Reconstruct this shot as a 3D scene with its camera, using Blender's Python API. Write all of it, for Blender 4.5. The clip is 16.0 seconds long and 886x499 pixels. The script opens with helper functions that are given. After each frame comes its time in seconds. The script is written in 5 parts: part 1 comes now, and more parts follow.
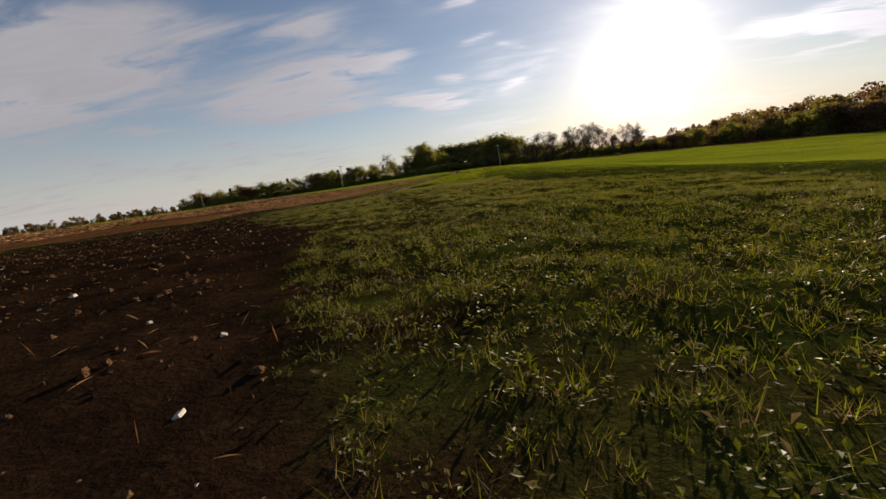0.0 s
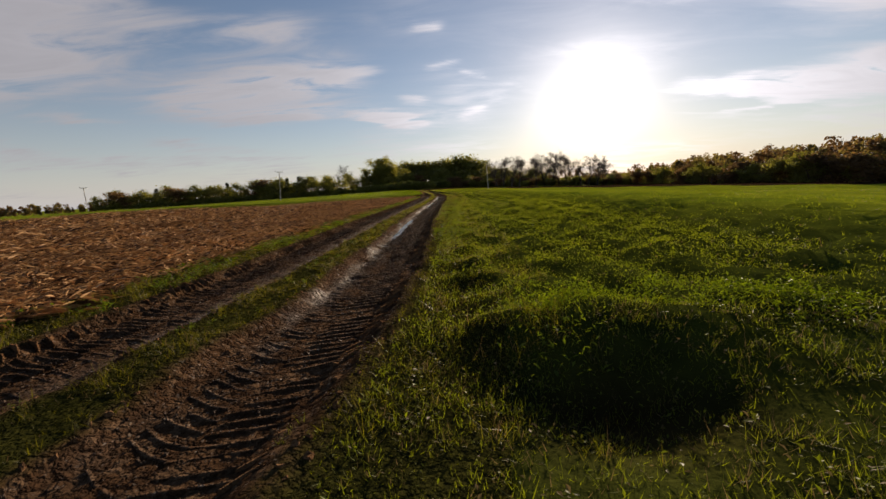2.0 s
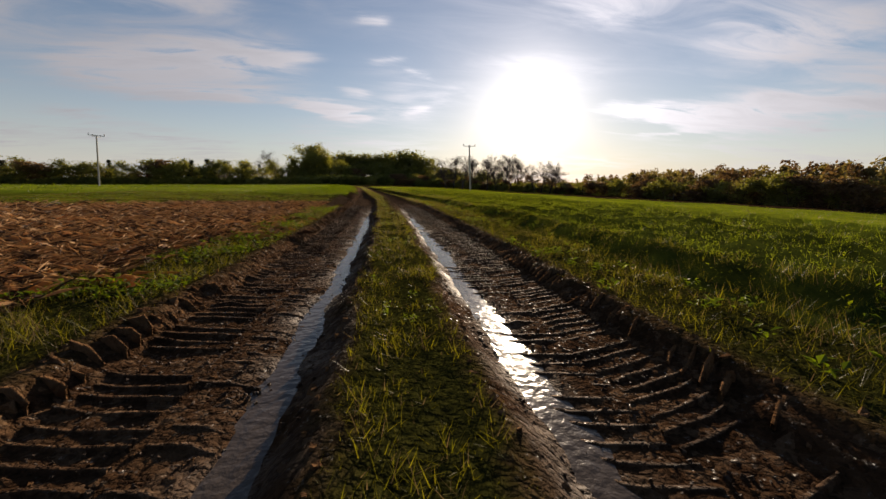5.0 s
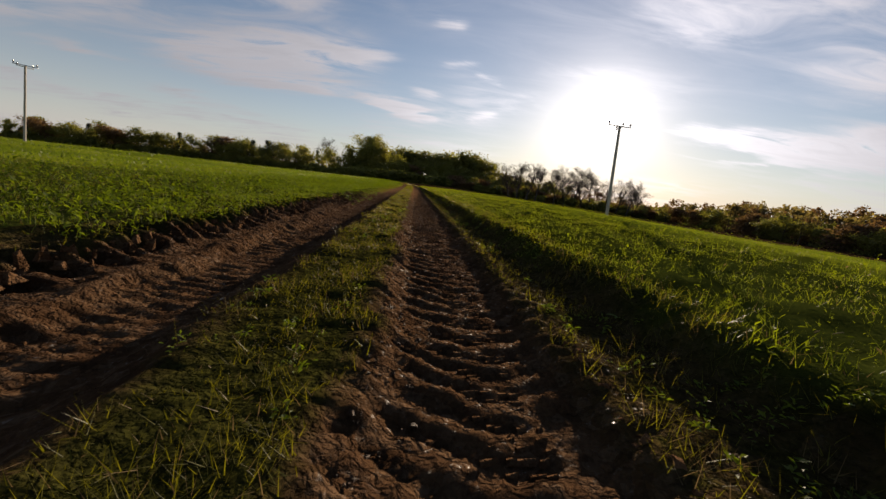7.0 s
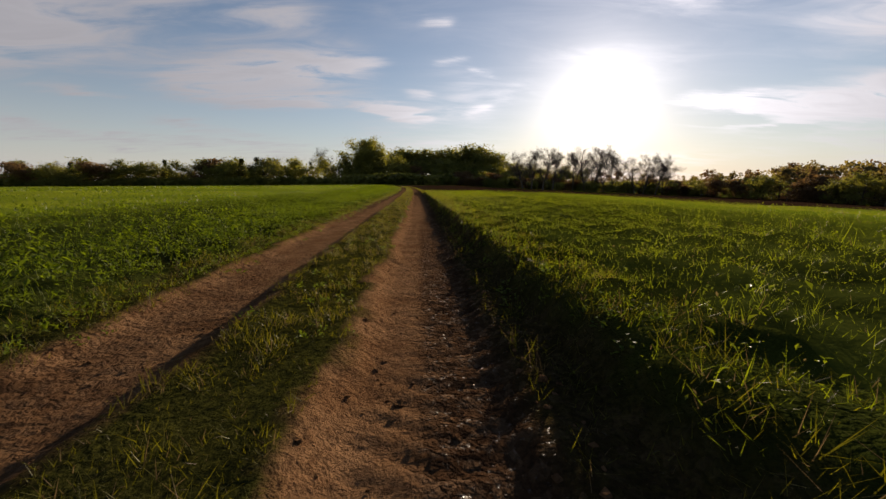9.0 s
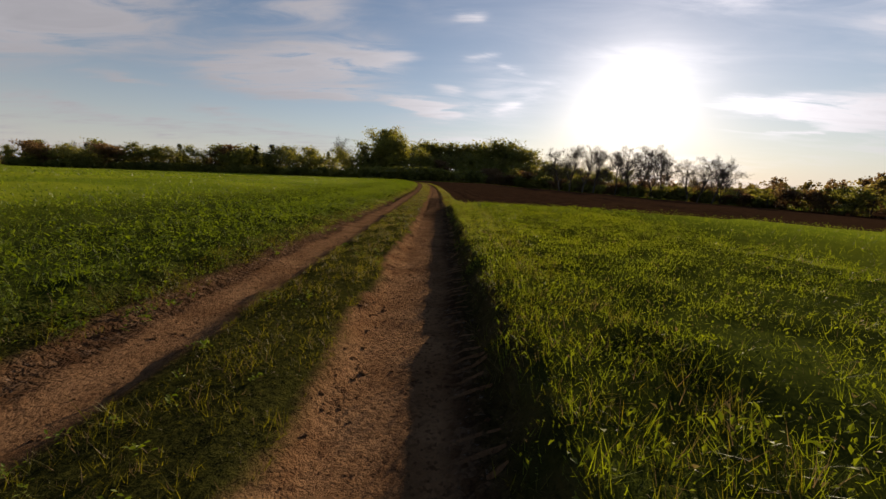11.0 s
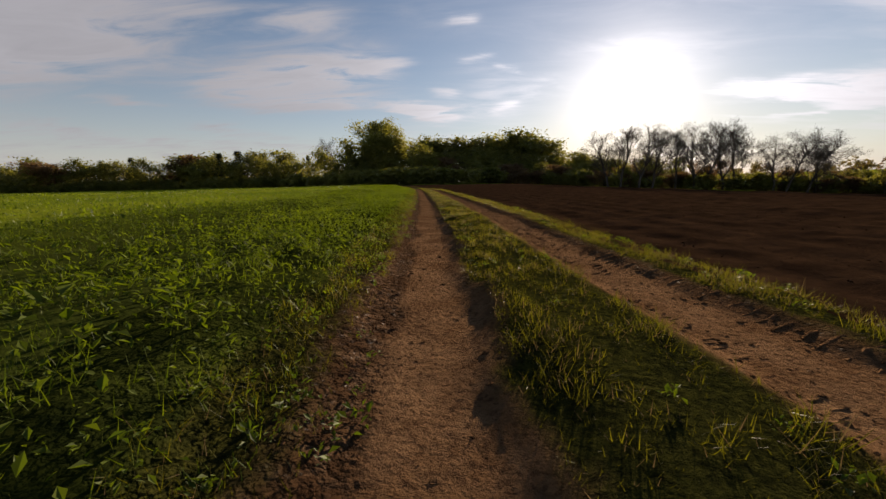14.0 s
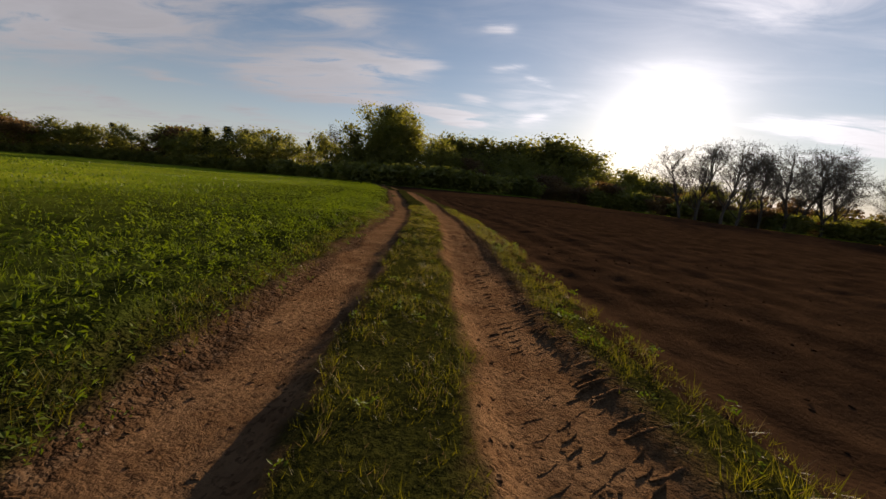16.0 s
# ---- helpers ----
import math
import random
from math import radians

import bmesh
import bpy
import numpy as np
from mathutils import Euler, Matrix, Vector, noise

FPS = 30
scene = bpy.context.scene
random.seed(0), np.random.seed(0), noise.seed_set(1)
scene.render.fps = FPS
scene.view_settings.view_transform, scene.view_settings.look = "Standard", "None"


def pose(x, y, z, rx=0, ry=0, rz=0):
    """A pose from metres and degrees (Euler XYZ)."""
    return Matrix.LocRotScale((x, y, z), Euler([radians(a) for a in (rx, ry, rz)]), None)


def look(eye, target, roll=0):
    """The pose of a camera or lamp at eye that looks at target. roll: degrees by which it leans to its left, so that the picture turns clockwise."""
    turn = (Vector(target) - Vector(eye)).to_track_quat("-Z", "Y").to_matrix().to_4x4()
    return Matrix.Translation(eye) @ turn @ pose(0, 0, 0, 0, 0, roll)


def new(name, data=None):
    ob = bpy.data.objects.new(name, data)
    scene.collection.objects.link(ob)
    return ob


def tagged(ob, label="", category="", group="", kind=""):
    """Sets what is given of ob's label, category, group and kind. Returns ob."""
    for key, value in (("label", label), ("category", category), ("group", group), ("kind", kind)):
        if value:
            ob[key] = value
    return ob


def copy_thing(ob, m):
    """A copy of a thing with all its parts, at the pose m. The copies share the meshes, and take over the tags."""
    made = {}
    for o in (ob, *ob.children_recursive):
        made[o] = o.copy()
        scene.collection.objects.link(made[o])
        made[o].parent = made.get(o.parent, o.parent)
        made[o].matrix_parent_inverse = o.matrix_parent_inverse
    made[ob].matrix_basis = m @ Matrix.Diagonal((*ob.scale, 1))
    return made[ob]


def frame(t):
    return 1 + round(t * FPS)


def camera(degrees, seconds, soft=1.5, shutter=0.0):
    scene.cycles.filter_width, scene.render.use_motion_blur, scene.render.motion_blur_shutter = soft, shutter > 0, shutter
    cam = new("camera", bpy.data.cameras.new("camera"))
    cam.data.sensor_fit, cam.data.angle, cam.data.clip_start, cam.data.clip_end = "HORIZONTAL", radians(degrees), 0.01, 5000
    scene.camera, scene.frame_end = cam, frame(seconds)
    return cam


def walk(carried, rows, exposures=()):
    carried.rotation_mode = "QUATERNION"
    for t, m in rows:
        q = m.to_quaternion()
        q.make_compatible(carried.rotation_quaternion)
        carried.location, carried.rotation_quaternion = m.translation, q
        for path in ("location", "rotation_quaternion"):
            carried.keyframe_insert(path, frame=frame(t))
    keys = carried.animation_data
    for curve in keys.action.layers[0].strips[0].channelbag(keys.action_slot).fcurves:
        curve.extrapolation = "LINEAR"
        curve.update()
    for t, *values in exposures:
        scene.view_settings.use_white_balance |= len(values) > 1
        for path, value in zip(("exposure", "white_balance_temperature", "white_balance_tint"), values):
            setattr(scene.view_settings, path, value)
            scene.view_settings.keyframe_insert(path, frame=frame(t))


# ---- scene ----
EXPO, SUN_POWER, SKY_GAIN = 0.88, 5.0, 1.0
cam = camera(100.48, 16.0, soft=1.5, shutter=0.0)
# seconds, x, y, z, yaw, pitch, roll
ROWS = [
    (0.0, 7.336, 0.000, 0.929, 5.50, -11.92, 7.91),
    (0.5, 6.158, 6.649, 0.979, 4.30, -11.93, 2.64),
    (1.0, 4.785, 13.228, 1.043, 4.60, -11.75, -1.72),
    (1.5, 3.207, 19.683, 1.129, 2.91, -10.65, -0.33),
    (2.0, 1.715, 25.997, 1.216, -0.96, -9.67, 3.37),
    (2.5, 0.402, 32.148, 1.277, -4.77, -9.57, 6.21),
    (3.0, -0.317, 38.194, 1.314, -7.60, -9.96, 7.20),
    (3.5, -0.398, 44.162, 1.220, -10.26, -10.52, 7.45),
    (4.0, -0.101, 50.120, 1.083, -11.56, -10.58, 4.74),
    (6.5, 1.722, 81.240, 0.792, -3.70, -9.57, -7.04),
    (7.0, 1.503, 87.499, 0.848, -1.41, -9.87, -6.77),
    (7.5, 1.304, 93.699, 0.903, -0.45, -9.96, -4.47),
    (8.0, 0.966, 99.811, 1.011, -0.65, -10.09, -1.98),
    (8.5, 0.739, 105.856, 1.005, -1.20, -10.08, -0.51),
    (11.0, -0.320, 133.457, 1.225, 2.88, -10.79, -2.61),
    (11.5, -0.787, 141.119, 1.233, 4.43, -10.90, -3.59),
    (12.0, -1.541, 149.036, 1.230, 5.63, -10.99, -3.78),
    (12.5, -2.397, 157.186, 1.095, 6.40, -11.03, -3.79),
    (13.0, -3.570, 165.518, 0.987, 6.08, -10.76, -3.07),
    (13.5, -4.791, 173.954, 0.911, 4.63, -10.42, -1.11),
    (14.0, -5.894, 182.453, 0.915, 3.16, -10.38, 0.73),
    (14.5, -6.748, 190.926, 1.053, 2.51, -10.33, 1.46),
    (15.0, -7.421, 199.345, 1.190, 3.01, -10.28, 0.29),
    (15.5, -8.076, 207.605, 1.309, 4.12, -10.04, -2.18),
    (16.0, -8.738, 215.855, 1.225, 6.03, -9.84, -5.33),
]

walk(cam, [(t, pose(x, y, z, 90 + pitch, roll, yaw)) for t, x, y, z, yaw, pitch, roll in ROWS],
     exposures=[(0.0, EXPO, 6800, 15), (16.0, EXPO, 6800, 15)])

# ---------------------------------------------------------------- sky and sun
SUN_AZ, SUN_EL = radians(22.6), radians(11.0)          # azimuth clockwise from +y
SUN = Vector((math.sin(SUN_AZ) * math.cos(SUN_EL), math.cos(SUN_AZ) * math.cos(SUN_EL), math.sin(SUN_EL)))


def link(tree, a, b):
    tree.links.new(a, b)


def vmath(tree, op, a, b=None):
    n = tree.nodes.new("ShaderNodeVectorMath")
    n.operation = op
    for k, v in enumerate((a, b)):
        if v is None:
            continue
        if isinstance(v, (tuple, Vector)):
            n.inputs[k].default_value = tuple(v)
        else:
            link(tree, v, n.inputs[k])
    return n.outputs["Value"] if op in ("DOT_PRODUCT", "LENGTH") else n.outputs["Vector"]


def fmath(tree, op, a, b=None, c=None, clamp=False):
    n = tree.nodes.new("ShaderNodeMath")
    n.operation, n.use_clamp = op, clamp
    for k, v in enumerate((a, b, c)):
        if v is None:
            continue
        if isinstance(v, (int, float)):
            n.inputs[k].default_value = v
        else:
            link(tree, v, n.inputs[k])
    return n.outputs[0]


def noise_node(tree, vec, scale, detail=4.0, rough=0.5, distortion=0.0):
    n = tree.nodes.new("ShaderNodeTexNoise")
    n.inputs["Scale"].default_value, n.inputs["Detail"].default_value = scale, detail
    n.inputs["Roughness"].default_value, n.inputs["Distortion"].default_value = rough, distortion
    if vec is not None:
        link(tree, vec, n.inputs["Vector"])
    return n.outputs["Fac"]


def ramp(tree, fac, lo, hi, smooth=True):
    n = tree.nodes.new("ShaderNodeMapRange")
    n.interpolation_type = "SMOOTHSTEP" if smooth else "LINEAR"
    n.inputs["From Min"].default_value, n.inputs["From Max"].default_value = lo, hi
    link(tree, fac, n.inputs["Value"])
    return n.outputs["Result"]


def mixc(tree, fac, a, b):
    n = tree.nodes.new("ShaderNodeMix")
    n.data_type = "RGBA"
    if isinstance(fac, (int, float)):
        n.inputs["Factor"].default_value = fac
    else:
        link(tree, fac, n.inputs["Factor"])
    for k, v in (("A", a), ("B", b)):
        s = n.inputs[6 if k == "A" else 7]
        if isinstance(v, tuple):
            s.default_value = (*v, 1)
        else:
            link(tree, v, s)
    return n.outputs[2]


def build_world():
    world = bpy.data.worlds.new("autumn_sky")
    scene.world = world
    world.use_nodes = True
    t = world.node_tree
    bg = t.nodes["Background"]
    sky = t.nodes.new("ShaderNodeTexSky")
    sky.sky_type, sky.sun_disc = "NISHITA", False
    sky.sun_elevation, sky.sun_rotation = SUN_EL, SUN_AZ
    sky.air_density, sky.dust_density, sky.ozone_density = 1.0, 0.15, 1.5
    co = t.nodes.new("ShaderNodeTexCoord").outputs["Generated"]
    sep = t.nodes.new("ShaderNodeSeparateXYZ")
    link(t, co, sep.inputs[0])
    up = fmath(t, "MAXIMUM", sep.outputs["Z"], 0.0)
    # clouds lie on a high flat layer
    deep = fmath(t, "ADD", up, 0.10)
    flat = t.nodes.new("ShaderNodeCombineXYZ")
    link(t, fmath(t, "DIVIDE", sep.outputs["X"], deep), flat.inputs[0])
    link(t, fmath(t, "DIVIDE", sep.outputs["Y"], deep), flat.inputs[1])
    turn = t.nodes.new("ShaderNodeMapping")
    turn.inputs["Rotation"].default_value = (0, 0, radians(-24))
    turn.inputs["Scale"].default_value = (0.55, 1.5, 1)
    link(t, flat.outputs[0], turn.inputs["Vector"])
    fine = noise_node(t, turn.outputs[0], 2.6, 10.0, 0.60, 0.8)
    broad = noise_node(t, flat.outputs[0], 0.42, 3.0, 0.5, 0.3)
    # the main banks of cloud: azimuth, elevation, half length and half width in degrees, slope and weight
    warp = t.nodes.new("ShaderNodeTexNoise")
    warp.inputs["Scale"].default_value, warp.inputs["Detail"].default_value, warp.inputs["Roughness"].default_value = 2.2, 5.0, 0.55
    link(t, turn.outputs[0], warp.inputs["Vector"])
    bent = t.nodes.new("ShaderNodeSeparateXYZ")
    link(t, warp.outputs["Color"], bent.inputs[0])
    az = fmath(t, "MULTIPLY", fmath(t, "ARCTAN2", sep.outputs["X"], sep.outputs["Y"]), 57.2958)
    el = fmath(t, "MULTIPLY", fmath(t, "ARCSINE", sep.outputs["Z"]), 57.2958)
    caz = fmath(t, "ADD", az, fmath(t, "MULTIPLY", fmath(t, "SUBTRACT", bent.outputs[0], 0.5), 9.0))
    cel = fmath(t, "ADD", el, fmath(t, "MULTIPLY", fmath(t, "SUBTRACT", bent.outputs[1], 0.5), 3.2))
    total = None
    for a, e, wa, we, slope, weight in BANKS:
        c, sn = math.cos(radians(slope)), math.sin(radians(slope))
        da, de = fmath(t, "SUBTRACT", caz, a), fmath(t, "SUBTRACT", cel, e)
        along = fmath(t, "ADD", fmath(t, "MULTIPLY", da, c / wa), fmath(t, "MULTIPLY", de, sn / wa))
        over = fmath(t, "SUBTRACT", fmath(t, "MULTIPLY", de, c / we), fmath(t, "MULTIPLY", da, sn / we))
        q = fmath(t, "ADD", fmath(t, "POWER", fmath(t, "ABSOLUTE", along), 3.0), fmath(t, "MULTIPLY", over, over))
        g = fmath(t, "MULTIPLY", fmath(t, "EXPONENT", fmath(t, "MULTIPLY", q, -1.0)), weight)
        total = g if total is None else fmath(t, "ADD", total, g)
    loose = fmath(t, "MULTIPLY", ramp(t, broad, 0.38, 0.72), 0.5)
    dens = fmath(t, "MULTIPLY", fmath(t, "ADD", total, loose), fmath(t, "MAXIMUM", fmath(t, "SUBTRACT", fmath(t, "MULTIPLY", fine, 4.2), 1.15), 0.0))
    cover = ramp(t, dens, 0.03, 1.05)
    # brightness of the haze and of thin cloud rises towards the sun
    near = fmath(t, "MAXIMUM", vmath(t, "DOT_PRODUCT", co, SUN), 0.0)
    wide = fmath(t, "POWER", near, 14.0)
    tight = fmath(t, "POWER", near, 160.0)
    core = fmath(t, "POWER", near, 1500.0)
    soft = fmath(t, "POWER", near, 5.0)
    lit = fmath(t, "MULTIPLY", fmath(t, "ADD", fmath(t, "ADD", fmath(t, "MULTIPLY", wide, 6.0), fmath(t, "MULTIPLY", soft, 2.6)), 3.75), fmath(t, "SUBTRACT", 1.30, fmath(t, "MULTIPLY", fine, 0.5)))
    cloud = t.nodes.new("ShaderNodeVectorMath")
    cloud.operation = "SCALE"
    cloud.inputs[0].default_value = (1.0, 1.0, 1.07)
    link(t, lit, cloud.inputs["Scale"])
    gain = t.nodes.new("ShaderNodeVectorMath")
    gain.operation = "MULTIPLY"
    gain.inputs[1].default_value = (SKY_GAIN * 0.92, SKY_GAIN * 0.90, SKY_GAIN * 0.96)
    link(t, sky.outputs[0], gain.inputs[0])
    # pale haze low over the land
    low = fmath(t, "MULTIPLY", fmath(t, "EXPONENT", fmath(t, "MULTIPLY", fmath(t, "MAXIMUM", el, 0.0), -0.15)), 0.85)
    hazy = mixc(t, low, gain.outputs[0], (4.9, 5.1, 5.5))
    high = ramp(t, el, 62.0, 30.0)
    col = mixc(t, fmath(t, "MULTIPLY", fmath(t, "MULTIPLY", cover, 0.88), high), hazy, cloud.outputs[0])
    glow = t.nodes.new("ShaderNodeVectorMath")
    glow.operation = "SCALE"
    glow.inputs[0].default_value = (1.0, 0.96, 0.88)
    amount = fmath(t, "ADD", fmath(t, "ADD", fmath(t, "MULTIPLY", tight, 6.0), fmath(t, "MULTIPLY", core, 30.0)), fmath(t, "MULTIPLY", wide, 0.9))
    link(t, amount, glow.inputs["Scale"])
    out = vmath(t, "ADD", col, glow.outputs[0])
    link(t, out, bg.inputs["Color"])
    bg.inputs["Strength"].default_value = 0.057
    lamp = bpy.data.lights.new("sun", "SUN")
    lamp.energy, lamp.angle, lamp.color = SUN_POWER, radians(0.6), (1.0, 0.84, 0.62)
    new("sun", lamp).matrix_world = look(SUN * 200, (0, 0, 0))


BANKS = [
    (-51, 13.5, 12, 3.0, 10, 1.25), (-46, 19.5, 11, 2.6, 8, 1.0), (-23.5, 14.2, 11, 2.6, 11, 1.5), (-11.5, 16.0, 4.5, 1.1, 8, 0.8), (-20.6, 10.9, 8, 1.0, 4, 0.8), (-6.5, 10.3, 4.6, 0.95, -11, 1.8),
    (-26, 20.0, 10, 1.9, 8, 0.8), (-42, 9.2, 3.6, 0.5, -3, 0.5), (-32, 6.9, 5, 0.7, -3, 0.45), (-45, 5.4, 8, 1.0, -5, 0.5), (-29, 5.1, 11, 1.0, 2, 0.45),
    (0.2, 21.9, 2.0, 0.6, -7, 0.55), (3.0, 17.4, 2.8, 0.6, 8, 0.45), (6.6, 10.6, 2.1, 0.6, 12, 0.5), (-2.5, 12.5, 2.4, 0.55, -3, 0.5), (6.9, 15.8, 1.8, 0.5, -12, 0.4),
    (40, 23, 15, 4.0, -6, 0.5), (52, 16, 8, 2.6, -6, 0.6), (49, 8.4, 12, 2.0, 1, 1.5), (36.2, 9.9, 4, 0.8, -9, 1.0), (37.2, 7.9, 3.4, 0.42, -4, -1.2), (42.3, 6.4, 3, 0.34, -4, -1.0), (-2, 5.2, 12, 1.0, 3, 0.4),
]
build_world()

# ---------------------------------------------------------------- materials


def material(name):
    m = bpy.data.materials.new(name)
    m.use_nodes = True
    t = m.node_tree
    return m, t, t.nodes["Principled BSDF"], t.nodes["Material Output"]


def object_coords(t):
    return t.nodes.new("ShaderNodeTexCoord").outputs["Object"]


def bump(t, height, strength, distance, shader):
    b = t.nodes.new("ShaderNodeBump")
    b.inputs["Strength"].default_value, b.inputs["Distance"].default_value = strength, distance
    link(t, height, b.inputs["Height"])
    link(t, b.outputs[0], shader.inputs["Normal"])
    return b


def attribute(t, name):
    a = t.nodes.new("ShaderNodeAttribute")
    a.attribute_name = name
    return a.outputs["Fac"]


def noise_colour(t, vec, scale):
    n = t.nodes.new("ShaderNodeTexNoise")
    n.inputs["Scale"].default_value, n.inputs["Detail"].default_value = scale, 2.0
    link(t, vec, n.inputs["Vector"])
    return n.outputs["Color"]


def cells(t, vec, scale):
    """Broken lumps: the distance from each lump's middle, and a tone of its own."""
    n = t.nodes.new("ShaderNodeTexVoronoi")
    n.inputs["Scale"].default_value = scale
    link(t, vec, n.inputs["Vector"])
    split = t.nodes.new("ShaderNodeSeparateXYZ")
    link(t, n.outputs["Color"], split.inputs[0])
    return n.outputs["Distance"], split.outputs[0]


def leafy(name, dark, light, through_part=0.5, rough=0.5, dry=None, dry_part=0.0, by_object=False, glow=(1.9, 1.8, 0.35)):
    """Thin plant material: part of the light passes through the blade."""
    m, t, p, out = material(name)
    rnd = t.nodes.new("ShaderNodeObjectInfo").outputs["Random"] if by_object else t.nodes.new("ShaderNodeNewGeometry").outputs["Random Per Island"]
    co = object_coords(t)
    patch = noise_node(t, co, 0.35 if not by_object else 0.5, 3.0)
    f = fmath(t, "ADD", fmath(t, "MULTIPLY", rnd, 0.65), fmath(t, "MULTIPLY", ramp(t, patch, 0.35, 0.65), 0.35))
    col = mixc(t, f, dark, light)
    shine = vmath(t, "MULTIPLY", col, glow)
    if dry:
        spots = fmath(t, "FRACT", fmath(t, "MULTIPLY", rnd, 17.3))
        pick = fmath(t, "LESS_THAN", spots, dry_part)
        col, shine = mixc(t, pick, col, dry), mixc(t, pick, shine, dry)
    link(t, col, p.inputs["Base Color"])
    p.inputs["Roughness"].default_value = rough
    p.inputs["Specular IOR Level"].default_value = 0.18
    tr = t.nodes.new("ShaderNodeBsdfTranslucent")
    link(t, shine, tr.inputs["Color"])
    mx = t.nodes.new("ShaderNodeMixShader")
    mx.inputs[0].default_value = through_part
    link(t, p.outputs[0], mx.inputs[1])
    link(t, tr.outputs[0], mx.inputs[2])
    link(t, mx.outputs[0], out.inputs["Surface"])
    return m


# green floor under the plants, darkened for the shade in their gaps
SHADED_FLOOR = ((0.016, 0.021, 0.005), (0.044, 0.054, 0.009))


def ground_material():
    """Field ground: bare soil, green undergrowth with the shade between plants in its colour, straw litter and turned
    earth, by the plan of the fields.
    """
    m, t, p, out = material("field_ground")
    co = object_coords(t)
    big, mid, fine = noise_node(t, co, 0.12, 4.0), noise_node(t, co, 1.3, 5.0, 0.6), noise_node(t, co, 14.0, 6.0, 0.65)
    soil = mixc(t, ramp(t, mid, 0.3, 0.7), (0.010, 0.006, 0.004), (0.024, 0.013, 0.007))
    soil = mixc(t, fmath(t, "MULTIPLY", ramp(t, fine, 0.55, 0.75), 0.35), soil, (0.060, 0.035, 0.020))
    # the painted shade fades with distance from the track into bright green
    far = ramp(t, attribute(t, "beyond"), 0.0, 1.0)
    green = mixc(t, ramp(t, mid, 0.3, 0.7), SHADED_FLOOR[0], SHADED_FLOOR[1])
    far_green = mixc(t, ramp(t, big, 0.35, 0.65), (0.13, 0.168, 0.013), (0.205, 0.232, 0.017))
    green = mixc(t, far, green, far_green)
    straw = mixc(t, ramp(t, fine, 0.42, 0.72), (0.056, 0.024, 0.010), (0.21, 0.100, 0.038))
    straw = mixc(t, fmath(t, "MULTIPLY", ramp(t, big, 0.4, 0.65), 0.22), straw, (0.20, 0.125, 0.045))
    turned = mixc(t, ramp(t, mid, 0.3, 0.7), (0.022, 0.012, 0.007), (0.044, 0.024, 0.013))
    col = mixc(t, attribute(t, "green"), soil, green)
    col = mixc(t, attribute(t, "straw"), col, straw)
    col = mixc(t, attribute(t, "turned"), col, turned)
    link(t, col, p.inputs["Base Color"])
    p.inputs["Roughness"].default_value = 0.9
    p.inputs["Specular IOR Level"].default_value = 0.0
    bump(t, fmath(t, "ADD", fmath(t, "MULTIPLY", fine, 0.5), mid), 0.8, 0.05, p)
    return m


